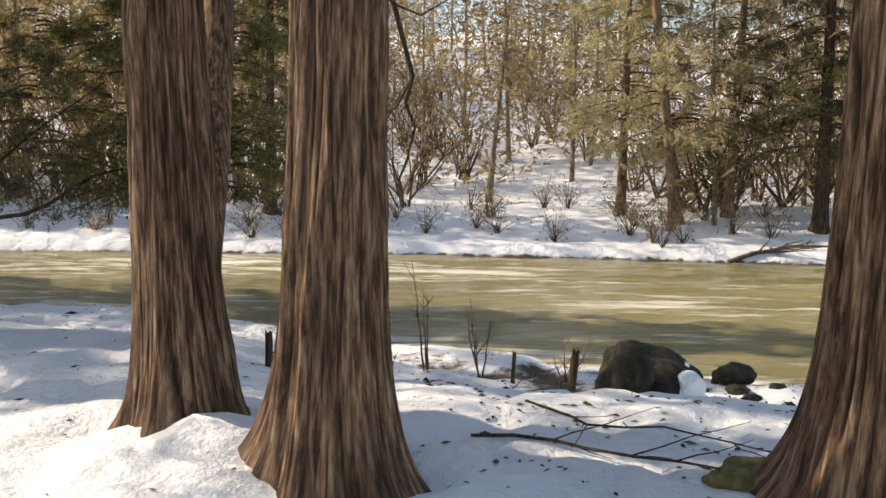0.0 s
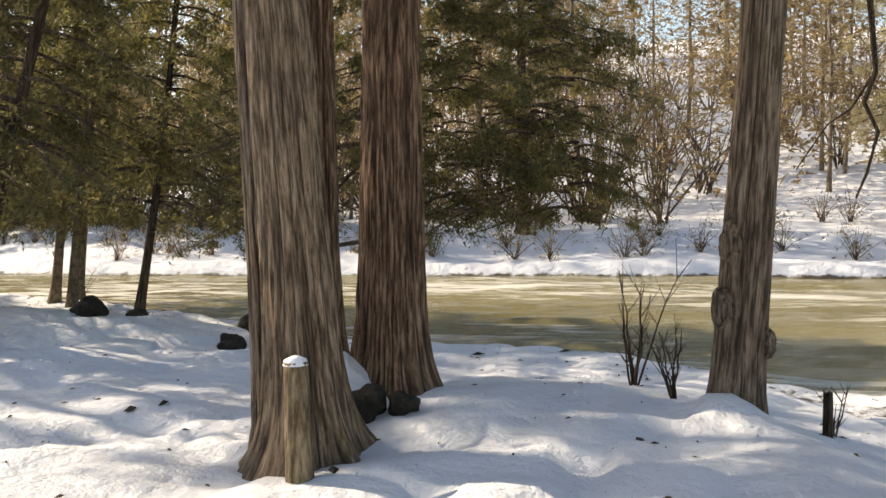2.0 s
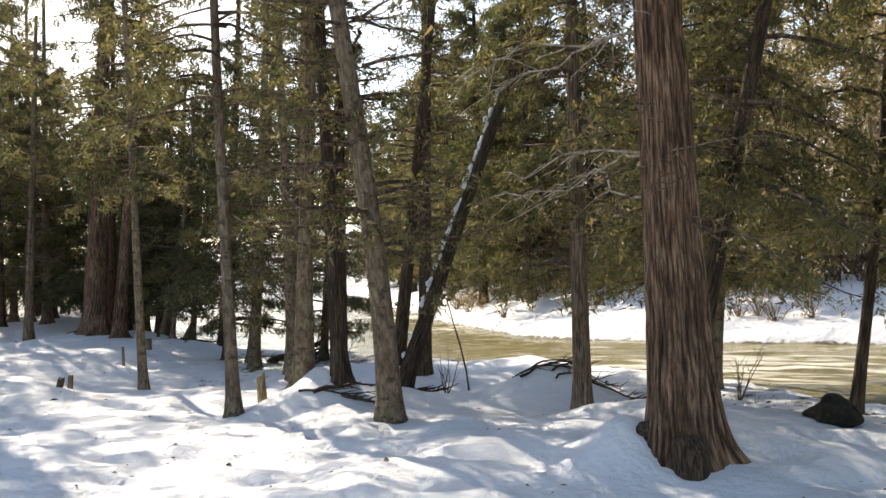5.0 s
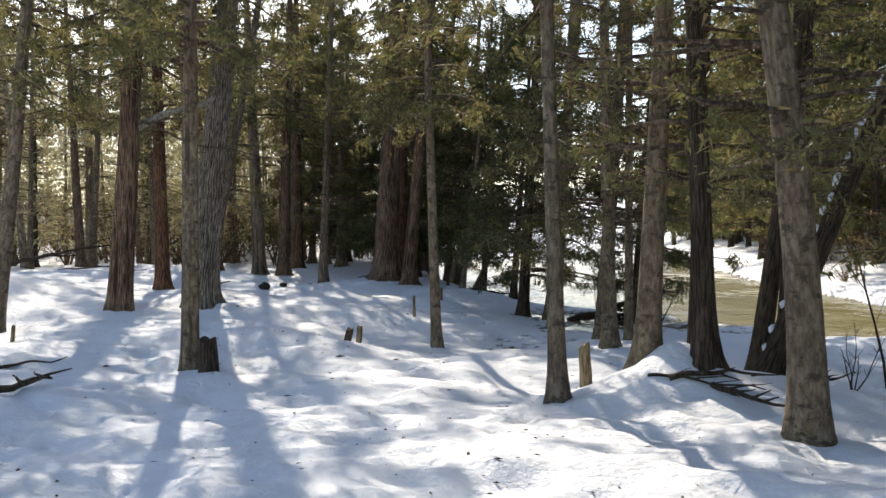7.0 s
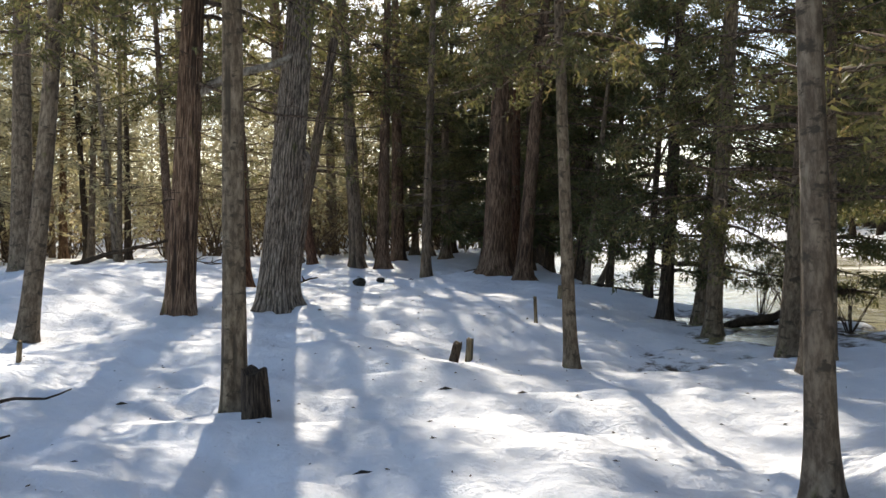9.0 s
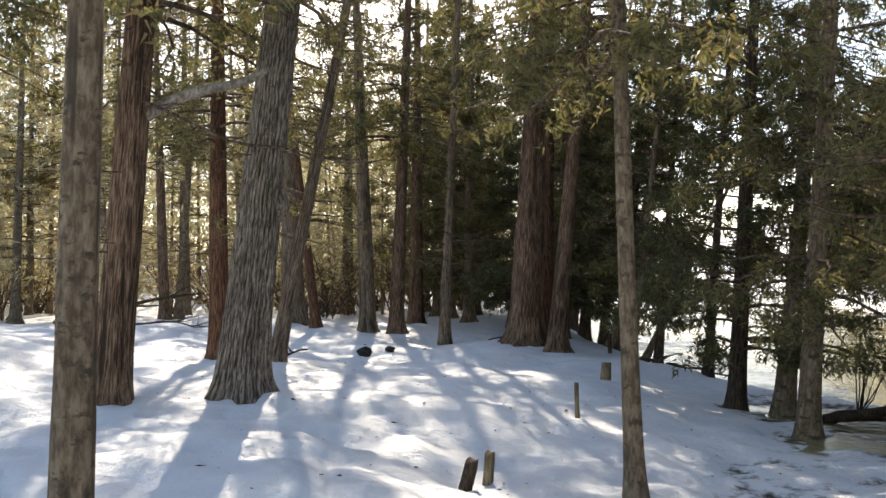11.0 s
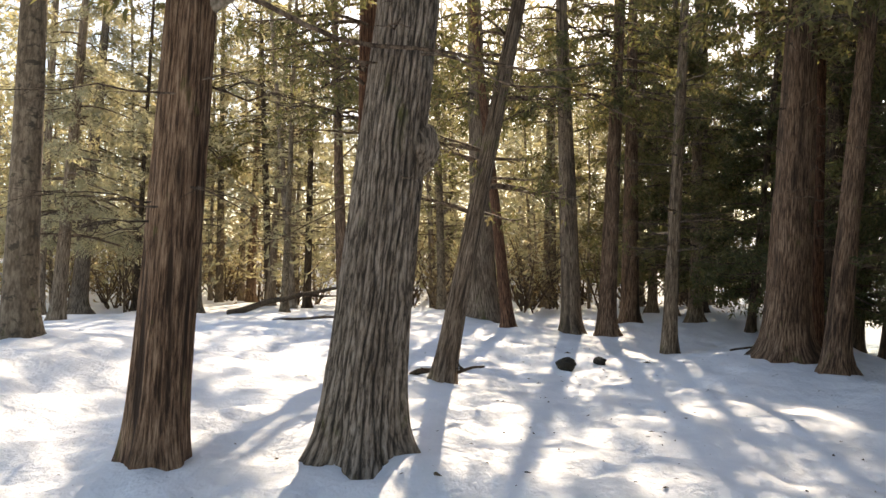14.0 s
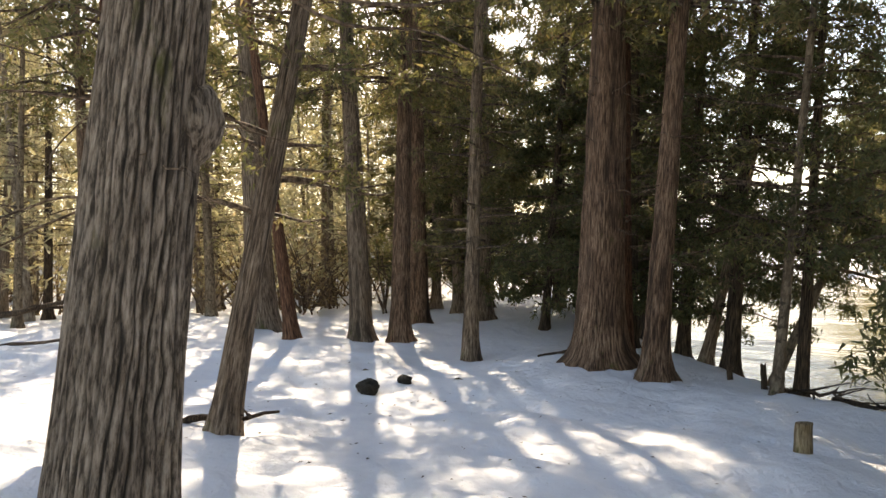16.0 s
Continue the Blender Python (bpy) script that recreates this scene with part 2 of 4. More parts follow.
def land(x, y):
    """Height of the snow, without the fine relief."""
    x, y = np.asarray(x, float), np.asarray(y, float)
    u, v = (np.clip(x, -48, 4) + 20) / 20, (np.clip(y, -3, 21) - 10) / 8
    z = np.clip(-0.121 - 0.316 * u - 0.677 * v + 0.593 * u * u + 0.594 * u * v + 0.215 * v * v + 0.164 * u ** 3 + 0.473 * u * u * v, -0.5, 0.9)
    near, far = np.interp(x, NEAR_X, NEAR_Y), np.interp(x, FAR_X, FAR_Y)
    hill = rise(far + 9, far + 46, y) * 6.5 + rise(far + 35, far + 110, y) * 16
    over = -0.30 + 0.95 * rise(far + 0.8, far + 8, y) + hill
    bed = -1.5
    reach = 2.2 + 3.2 * rise(-2.5, 1, x)
    z = z + (np.minimum(z, -0.52) - z) * rise(near - reach, near - 0.3, y)
    z = z + (bed - z) * rise(near - 0.35, near + 0.9, y)
    z = np.where(y > 0.5 * (near + far), bed + (over - bed) * rise(far - 0.9, far + 0.7, y), z)
    south = rise(6, 40, -y) * 5 + rise(66, 125, -x) * 6
    return z + south * (y < 0.5 * (near + far))


# heights of the snow at the feet of the trees and under the walk
RIVER_FEET = [(-1.42, 4.65, 0.13), (-0.51, 3.84, 0.09), (-2.13, 7.13, 0.0), (-4.8, 6.3, -0.1), (-4.6, 7.58, -0.03), (-11.0, 10.2, -0.08), (-14.26, 13.5, -0.5),
              (-11.0, 14.8, -0.34), (-8.28, 13.9, -0.55), (-10.62, 12.84, -0.05), (-7.65, 11.3, -0.28), (0.0, 0.0, 0.0), (-5.7, 2.56, 0.15), (-11.7, 11.8, 0.15), (-1.48, 7.46, -0.21)]
STAND_FEET = [(-15.37, 10.86, -0.12), (-17.34, 11.76, 0.0), (-18.19, 11.71, 0.0), (-18.27, 10.49, -0.2), (-19.67, 12.0, -0.42), (-24.97, 12.73, -0.47), (-22.82, 7.62, -0.11),
              (-25.7, 11.25, -0.2), (-28.99, 14.37, -0.16), (-22.98, 15.24, -0.43), (-29.76, 18.92, -0.68), (-30.69, 18.69, -0.55), (-12.3, 5.45, 0.1), (-15.9, 7.07, 0.1)]
GROVE_FEET = [(-29.88, 7.89, 0.36), (-29.9, 9.57, 0.42), (-29.14, 5.52, 0.14), (-34.6, 10.94, 0.36), (-38.42, 18.19, 0.36), (-37.09, 18.39, 0.13), (-42.54, 17.53, 0.0), (-45.53, 16.96, 0.32),
              (-45.73, 16.05, 0.39), (-47.98, 14.03, 0.78), (-44.3, 13.97, 0.65), (-38.27, 13.77, 0.14), (-32.33, 16.95, -0.1), (-34.71, 5.22, 1.15), (-50.1, 19.27, 0.42), (-24.8, 9.5, 0.3)]
FEET = np.array(RIVER_FEET + STAND_FEET + GROVE_FEET)


def bells(x, y, size):
    return np.exp(-((np.asarray(x, float)[..., None] - FEET[:, 0]) ** 2 + (np.asarray(y, float)[..., None] - FEET[:, 1]) ** 2) / (size * size))


def settle():
    """Weights of wide and narrow swells that carry the snow through the feet."""
    left, out = FEET[:, 2] - land(FEET[:, 0], FEET[:, 1]), []
    for size, ease in ((5.0, 0.4), (1.7, 0.08)):
        b = bells(FEET[:, 0], FEET[:, 1], size)
        w = np.linalg.solve(b + ease * np.eye(len(FEET)), left)
        left = left - b @ w
        out.append((size, w))
    return out


SWELLS = settle()


def ground_z(x, y):
    z = land(x, y)
    lift = sum(bells(x, y, size) @ w for size, w in SWELLS)
    edge = np.interp(x, NEAR_X, NEAR_Y)
    z = z + lift * (1 - rise(edge - 1.6, edge + 0.2, np.asarray(y, float)))
    for mx, my, size, height in MOUNDS:
        z = z + height * np.exp(-((x - mx) ** 2 + (y - my) ** 2) / (size * size))
    return z


def graded(a, b, step, reach):
    mid = np.arange(a, b + step, step)
    out = [step]
    while sum(out) < reach:
        out.append(out[-1] * 1.09)
    out = np.cumsum(out)
    return np.concatenate([a - out[::-1], mid, mid[-1] + out])


SURFACE = {}


def make_ground():
    xs, ys = graded(-42, 4, 0.135, 500), graded(-1, 21, 0.135, 500)
    X, Y = np.meshgrid(xs, ys, indexing="ij")
    Z = ground_z(X, Y)
    P = np.stack([X, Y, X * 0], -1)
    near = np.exp(-((np.clip(X, -42, 4) - X) ** 2 + (np.clip(Y, -1, 26) - Y) ** 2) / 400)
    Z += (vnoise(P * 0.55) - 0.5) * 0.16 + (vnoise(P * 1.7 + 9) - 0.5) * 0.09 * near + (vnoise(P * 3.6 + 5) - 0.5) * 0.055 * near
    lumps = vnoise(P * 2.6 + 31)
    Z -= rise(0.66, 0.85, lumps) * 0.07 * near
    Z += (vnoise(P * 0.09 + 3) - 0.5) * 1.2 * (1 - near)
    # footprints
    r2 = np.random.default_rng(3)
    for k in range(1100):
        fx, fy = r2.uniform(-30, 3), 0.0
        fy = np.interp(fx, (-30, -18, -7, 3), (9.5, 8, 4.2, 2.2)) + r2.normal(0, 1.7)
        i0, i1 = np.searchsorted(xs, fx - 0.5), np.searchsorted(xs, fx + 0.5)
        j0, j1 = np.searchsorted(ys, fy - 0.5), np.searchsorted(ys, fy + 0.5)
        a = r2.uniform(0, np.pi)
        dx, dy = X[i0:i1, j0:j1] - fx, Y[i0:i1, j0:j1] - fy
        p, q = dx * np.cos(a) + dy * np.sin(a), dy * np.cos(a) - dx * np.sin(a)
        Z[i0:i1, j0:j1] -= r2.uniform(0.03, 0.09) * np.exp(-(p / 0.15) ** 2 - (q / 0.09) ** 2)
    n, m = X.shape
    SURFACE.update(xs=xs, ys=ys, zs=Z)
    i, j = np.meshgrid(np.arange(n - 1), np.arange(m - 1), indexing="ij")
    k = (i * m + j).ravel()
    g = Geo().add(np.stack([X, Y, Z], -1), np.stack([k, k + m, k + m + 1, k + 1], -1))
    ob = linked("ground", g.mesh("ground"), SNOW)
    return tagged(ob, "uneven old snow with footprints and muddy river bank", "ground", kind="structure")


def surface(x, y):
    """Height of the finished ground."""
    xs, ys, zs = SURFACE["xs"], SURFACE["ys"], SURFACE["zs"]
    i, j = np.clip(np.searchsorted(xs, x) - 1, 0, len(xs) - 2), np.clip(np.searchsorted(ys, y) - 1, 0, len(ys) - 2)
    u, v = (x - xs[i]) / (xs[i + 1] - xs[i]), (y - ys[j]) / (ys[j + 1] - ys[j])
    return (1 - u) * ((1 - v) * zs[i, j] + v * zs[i, j + 1]) + u * ((1 - v) * zs[i + 1, j] + v * zs[i + 1, j + 1])


def make_water():
    xs, ys = graded(-40, 8, 0.24, 360), graded(8, 27, 0.2, 180)
    X, Y = np.meshgrid(xs, ys, indexing="ij")
    P = np.stack([X * 0.45, Y * 1.2, X * 0], -1)
    Z = WATER_Z + (vnoise(P) - 0.5) * 0.10 + (vnoise(P * 2.7 + 4) - 0.5) * 0.06 + (vnoise(P * 6.1) - 0.5) * 0.025
    n, m = X.shape
    i, j = np.meshgrid(np.arange(n - 1), np.arange(m - 1), indexing="ij")
    k = (i * m + j).ravel()
    ob = linked("water", Geo().add(np.stack([X, Y, Z], -1), np.stack([k, k + m, k + m + 1, k + 1], -1)).mesh("water"), WATER)
    return tagged(ob, "fast murky brown river water with white riffles", "river", kind="structure")


# ---- trees ----
def trunk_mesh(r, h, lean, bend=0.0, flare=0.32, ridges=0.0, near=False, seed=0, top=0.35, furrow=False):
    """A tapered trunk with flared, lobed roots and bark ridges, and its centre line."""
    n = 300 if furrow else 230 if near else 24
    low = np.linspace(-0.35, 5.0, 150 if near else 26)
    hs = np.concatenate([low, np.linspace(5.0, h, 12)[1:]])
    a = np.arange(n) * 2 * np.pi / n
    centre = np.stack([lean[0] * hs + bend * np.sin(hs * 0.5 + seed), lean[1] * hs + bend * 0.6 * np.sin(hs * 0.43 + seed * 2), hs], -1)
    centre[:, :2] -= np.array([bend * np.sin(seed), bend * 0.6 * np.sin(seed * 2)])
    taper = r * (1 - (1 - top) * np.clip(hs, 0, h) / h)
    A, Hh = np.meshgrid(a, hs)
    S = np.stack([np.cos(A), np.sin(A), Hh], -1)
    lobes = vnoise(S * np.array([1.7, 1.7, 0.25]) + seed * 7.3)
    root = 1.25 * np.exp(-np.clip(Hh, -0.2, 9) / 0.24) + 0.35 * np.exp(-np.clip(Hh, -0.2, 9) / 1.1)
    R = taper[:, None] * (1 + 0.24 * (lobes - 0.5) + flare * root * (0.35 + 1.5 * vnoise(S * np.array([2.3, 2.3, 0.1]) + seed * 3.1 + 40) ** 1.5))
    # how much painted shade each point of the furrows gets
    deep = np.zeros_like(R)
    if ridges:
        f = 1.0 / (0.052 if furrow else 0.05)
        Q = np.stack([np.cos(A) * r * f, np.sin(A) * r * f, Hh * (2.0 if furrow else 1.15)], -1)
        warp = (vnoise(Q * 0.35 + 13) - 0.5) * (1.8 if furrow else 1.2)
        Q = Q + warp[..., None] * np.array([1, -1, 0])
        one = np.abs(vnoise(Q + seed * 11) - 0.5) * 2.4
        two = vnoise(Q * np.array([2.1, 2.1, 1.6]) + 77)
        R = R + ridges * ((one * 0.2 if furrow else 1 - one * 1.7) + 0.5 * two - 0.4)
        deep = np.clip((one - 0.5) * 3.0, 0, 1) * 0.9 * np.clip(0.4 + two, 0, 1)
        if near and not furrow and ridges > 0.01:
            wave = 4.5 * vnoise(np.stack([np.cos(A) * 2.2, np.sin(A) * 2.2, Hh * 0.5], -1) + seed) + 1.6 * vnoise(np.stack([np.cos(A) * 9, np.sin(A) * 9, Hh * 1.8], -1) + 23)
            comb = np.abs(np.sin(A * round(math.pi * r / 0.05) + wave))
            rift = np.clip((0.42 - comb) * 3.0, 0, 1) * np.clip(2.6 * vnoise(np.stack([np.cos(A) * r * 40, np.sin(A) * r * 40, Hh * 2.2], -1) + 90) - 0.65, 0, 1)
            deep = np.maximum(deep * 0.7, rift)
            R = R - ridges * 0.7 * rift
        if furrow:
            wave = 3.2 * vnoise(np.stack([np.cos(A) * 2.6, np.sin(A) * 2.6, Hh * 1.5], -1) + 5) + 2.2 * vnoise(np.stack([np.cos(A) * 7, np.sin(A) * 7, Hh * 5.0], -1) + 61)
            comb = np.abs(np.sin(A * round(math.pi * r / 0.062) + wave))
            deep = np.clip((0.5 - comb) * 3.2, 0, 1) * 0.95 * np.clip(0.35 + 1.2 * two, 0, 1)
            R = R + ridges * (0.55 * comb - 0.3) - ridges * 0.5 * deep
    V = centre[:, None] + np.stack([np.cos(A) * R, np.sin(A) * R, 0 * R], -1)
    g = Geo().add(V, ring_faces(len(hs), n))
    g.deep = deep.ravel()
    g.grain = np.stack([np.cos(A) * r, np.sin(A) * r, Hh], -1).reshape(-1, 3)
    return g, lambda z: np.array([np.interp(z, hs, centre[:, 0]), np.interp(z, hs, centre[:, 1]), z]), lambda z: np.interp(z, hs, taper)


def sprays(g, at, size, seed=0, droop=0.5, fans=5):
    """Small fans of scale leaves hung at points."""
    r = np.random.default_rng(seed)
    n = len(at)
    yaw = r.uniform(0, 2 * np.pi, n)
    for k in range(fans):
        y = yaw + r.normal(0, 0.75, n)
        tilt = r.normal(-droop, 0.5, n)
        roll = r.normal(0, 0.9, n)
        s = size * r.uniform(0.6, 1.4, n)
        d = np.stack([np.cos(y) * np.cos(tilt), np.sin(y) * np.cos(tilt), np.sin(tilt)], -1)
        w = np.stack([-np.sin(y), np.cos(y), 0 * y], -1)
        u = np.cross(d, w)
        w = w * np.cos(roll)[:, None] + u * np.sin(roll)[:, None]
        base = at + r.normal(0, 0.05, (n, 3))
        v = np.stack([base + s[:, None] * 0.15 * w, base + s[:, None] * d, base - s[:, None] * 0.15 * w], 1)
        g.add(v, np.arange(n)[:, None] * 3 + np.array([[0, 1, 2]]))
    return g


def crown_meshes(seed, bottom, top, width, branches, density, size, droop=0.9, bare=0.25):
    """Branches that droop and turn up at the tip, and the foliage on them, round an upright axis."""
    r = np.random.default_rng(seed)
    wood, leaves, at = Geo(), Geo(), []
    for b in range(branches):
        t = r.uniform(0, 1) ** 1.15
        z = bottom + (top - bottom) * t
        length = width * (1 - 0.75 * t) * r.uniform(0.55, 1.15)
        a = r.uniform(0, 2 * np.pi)
        s = np.linspace(0, 1, 7)
        curve = np.stack([s * length * np.cos(a) + np.cumsum(r.normal(0, 0.03, 7)) * length, s * length * np.sin(a) + np.cumsum(r.normal(0, 0.03, 7)) * length,
                          z + length * (0.25 * s - droop * s * s * 0.8 + 0.28 * s ** 4)], -1)
        tube(wood, curve, 0.022 * (1 - 0.8 * s) * (0.6 + length / width), 4)
        for side in range(int(4 + length * 2.0)):
            q = r.uniform(0.25, 1)
            p = np.array([np.interp(q, s, curve[:, c]) for c in range(3)])
            aa = a + r.choice([-1, 1]) * r.uniform(0.4, 1.2)
            ll = r.uniform(0.25, 0.7) * (0.4 + 0.25 * length)
            ss = np.linspace(0, 1, 3)
            tw = p + np.stack([ss * ll * np.cos(aa), ss * ll * np.sin(aa), -droop * 0.55 * ll * ss ** 1.5 + 0 * ss], -1)
            tube(wood, tw, 0.007 * (1 - 0.7 * ss), 3)
            if r.uniform() > bare:
                m = r.poisson(density)
                qq = r.uniform(0.15, 1.0, m)
                at.append(np.stack([np.interp(qq, ss, tw[:, c]) for c in range(3)], -1) + r.normal(0, 0.07, (m, 3)))
    sprays(leaves, np.concatenate(at), size, seed, 0.55)
    return wood.mesh("branchwork"), leaves.mesh("crown", False)


LOW_CROWNS = [crown_meshes(20 + k, 1.9, 9.0, 2.3, 76, 11, 0.105) for k in range(3)]
HIGH_CROWNS = [crown_meshes(40 + k, 4.2, 13.0, 2.2, 66, 9, 0.115, bare=0.42) for k in range(3)]
BUSHY_CROWNS = [crown_meshes(50 + k, 0.9, 10.0, 2.5, 84, 14, 0.12, droop=0.7, bare=0.2) for k in range(3)]
THIN_CROWNS = [crown_meshes(60 + k, 2.2, 11.0, 1.6, 60, 6, 0.1, droop=0.5, bare=0.55) for k in range(3)]


def dead_twigs(seed, low, high, count, reach):
    r = np.random.default_rng(seed)
    g = Geo()
    for b in range(count):
        z, a, ll = r.uniform(low, high), r.uniform(0, 2 * np.pi), reach * r.uniform(0.35, 1.0)
        s = np.linspace(0, 1, 7)
        kink = np.cumsum(r.normal(0, 0.05, (7, 3)), 0) * ll
        c = np.stack([s * ll * np.cos(a), s * ll * np.sin(a), z + ll * (0.15 * s - 0.55 * s ** 2 + 0.25 * s ** 4)], -1) + kink
        tube(g, c, 0.011 * (1 - 0.75 * s), 4)
        for k in range(4):
            p = c[r.integers(2, 6)]
            aa = a + r.normal(0, 0.8)
            l2 = ll * r.uniform(0.2, 0.45)
            s2 = np.linspace(0, 1, 4)
            tube(g, p + np.stack([s2 * l2 * np.cos(aa), s2 * l2 * np.sin(aa), -0.3 * l2 * s2 ** 2], -1) + np.cumsum(r.normal(0, 0.03, (4, 3)), 0) * l2, 0.005 * (1 - 0.7 * s2), 3)
    return g.mesh("dead_branchwork")


TWIGS = [dead_twigs(80 + k, 1.9, 6.5, 26, 1.5) for k in range(3)]
made_trees = [0]


def tree(x, y, r, lean=(0, 0), h=13.0, mat=CEDAR, crown=None, leaf=NEEDLES, scale=1.0, twigs=False, mound=0.0, spread=0.8, sink=0.0, name="cedar_tree",
         label="", group="cedar trees on the bank", **shape):
    """A standing tree: trunk, and where it has them branches, crown and dead twigs."""
    made_trees[0] += 1
    k = made_trees[0]
    if mound:
        MOUNDS.append((x, y, spread, mound))
    z = float(ground_z(x, y)) - sink
    root = new(name)
    root.location = (x, y, z)
    g, axis, _ = trunk_mesh(r, h, lean, seed=k * 1.37, **shape)
    me = g.mesh("trunk")
    grained(me, g.grain)
    me.attributes.new("crevice_shade", "FLOAT", "POINT").data.foreach_set("value", g.deep.astype(np.float32))
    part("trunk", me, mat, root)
    tilt = Vector((0, 0, 1)).rotation_difference(Vector((*lean, 1))).to_matrix().to_4x4()
    turn = tilt @ pose(0, 0, 0, 0, 0, k * 77 % 360) @ Matrix.Diagonal((scale, scale, scale, 1))
    if crown:
        wood, leaves = crown[k % 3]
        for nm, me, mm in (("branchwork", wood, TWIG), ("crown", leaves, leaf)):
            tagged(part(nm, me, mm, root), kind="stuff").matrix_basis = turn
    if twigs:
        tagged(part("dead_branchwork", TWIGS[k % 3], TWIG, root, "bare grey dead branches"), kind="stuff").matrix_basis = tilt @ pose(0, 0, 0, 0, 0, k * 131 % 360)
    tagged(root, label or "tall cedar with stringy brown bark standing in snow", "tree", group)
    return root, axis


# ---- the large cedars by the river ----
NEAR = dict(near=True, ridges=0.022)
FORKED, _ = tree(-1.38, 4.66, 0.215, (-0.045, 0.0), flare=0.62, crown=HIGH_CROWNS, scale=1.35, label="thick leaning cedar with stringy reddish-brown bark in snow", **NEAR)
tree(-0.49, 3.88, 0.215, (0.015, 0.0), flare=0.7, crown=HIGH_CROWNS, scale=1.35, label="thick cedar with deeply ridged brown bark and spreading roots", **NEAR)
tree(1.84, 3.65, 0.23, (0.05, 0.02), flare=0.66, crown=HIGH_CROWNS, scale=1.35, label="thick cedar with sunlit grooved bark beside the river", **NEAR)
KNOB, KNOB_AXIS = tree(-2.12, 7.15, 0.155, (0.046, 0.006), mat=GREY_CEDAR, flare=0.3, crown=HIGH_CROWNS, bend=0.05, label="knobbly cedar with burls and snow piled at its foot", near=True, ridges=0.014)
tree(-4.76, 6.3, 0.205, (-0.055, -0.005), mat=GREY_CEDAR, flare=0.6, crown=HIGH_CROWNS, scale=1.35, label="grey twin-stemmed cedar with weathered bark in snow", **NEAR)
tree(-5.06, 6.42, 0.1, (-0.035, 0.0), mat=GREY_CEDAR, flare=0.4, label="slim grey cedar stem beside a thicker stem", near=True, ridges=0.012)
tree(-4.6, 7.62, 0.235, (0.021, 0.005), flare=0.6, crown=HIGH_CROWNS, scale=1.3, label="straight cedar with sunlit ridged bark on the bank", **NEAR)
tree(-5.38, 8.3, 0.15, (0.0, 0.005), flare=0.5, crown=HIGH_CROWNS, scale=1.3, label="dark red-brown cedar behind a thicker trunk", **NEAR)
SOLO, _ = tree(-11.0, 10.2, 0.26, (0.006, 0.004), flare=0.5, scale=1.15, crown=HIGH_CROWNS, twigs=True, label="solitary cedar with orange-brown bark and bare lower twigs", **NEAR)
MOUNDS.append((-1.25, 4.25, 0.5, 0.12))
MOUNDS.append((-2.14, 6.88, 0.3, 0.24))
MOUNDS.append((-4.98, 7.36, 0.3, 0.5))
MOUNDS.append((-4.25, 7.2, 0.5, 0.1))
MOUNDS.append((-15.3, 14.3, 0.95, 0.6))
MOUNDS.append((-11.45, 10.0, 0.42, 0.42))
MOUNDS.append((-17.75, 11.8, 0.35, 0.22))
MOUNDS.append((-17.6, 11.6, 0.9, 0.2))

# ---- trees along the water ----
BANK = dict(crown=LOW_CROWNS, group="young cedars hanging over the river")
tree(-14.2, 13.45, 0.13, (0.03, 0.02), mat=GREY_CEDAR, twigs=True, h=11, crown=LOW_CROWNS, label="slim mossy cedar on the snowy river bank")
tree(-11.75, 11.75, 0.11, (0.22, 0.13), h=9, mat=DARK_BARK, label="dark cedar leaning out over the river", **BANK)
tree(-14.9, 18.0, 0.10, (0.10, 0.05), h=9, mat=SMOOTH, label="slim grey cedar at the water's edge", **BANK)
tree(-14.1, 17.4, 0.10, (0.10, 0.05), h=9, mat=SMOOTH, label="slim grey cedar at the water's edge", **BANK)
tree(-11.0, 14.8, 0.075, (0.13, 0.08), h=9, mat=DARK_BARK, bend=0.06, label="thin dark cedar with drooping foliage over the water", **BANK)
CROOKED, _ = tree(-8.27, 13.8, 0.055, (0.02, 0.02), h=6, mat=DARK_BARK, bend=0.12, scale=0.8, label="small crooked dark cedar with long limbs over the water", **BANK)
g = Geo()
s = np.linspace(0, 1, 14)
tube(g, np.stack([4.8 * s, 1.2 * s + 0.1 * np.sin(9 * s), 0.75 + 1.9 * s ** 0.8 + 0.12 * np.sin(14 * s)], -1), 0.045 * (1 - 0.7 * s), 6)
tube(g, np.stack([2.6 * s, 0.9 * s + 0.1 * np.sin(8 * s), 1.0 + 2.6 * s ** 0.9], -1), 0.035 * (1 - 0.7 * s), 6)
part("limb", g.mesh("limb"), DARK_BARK, CROOKED, "long crooked dark limb")
for k, (dx, dy, up) in enumerate(((1.7, 0.5, -0.5), (3.3, 0.9, -0.9), (4.7, 1.3, -0.7), (2.6, 1.2, 0.0), (4.1, 0.7, 0.3))):
    wood, leaves = LOW_CROWNS[k % 3]
    for nm, me, mm in (("branchwork", wood, TWIG), ("crown", leaves, NEEDLES)):
        tagged(part(nm, me, mm, CROOKED), kind="stuff").matrix_basis = pose(dx, dy, up + 1.1, 0, 0, 100 * k) @ Matrix.Diagonal((0.7, 0.7, 0.75, 1))
tree(-14.8, 18.6, 0.15, (0.11, 0.02), h=9, mat=SMOOTH, label="grey cedar trunk at the edge of the river", **BANK)

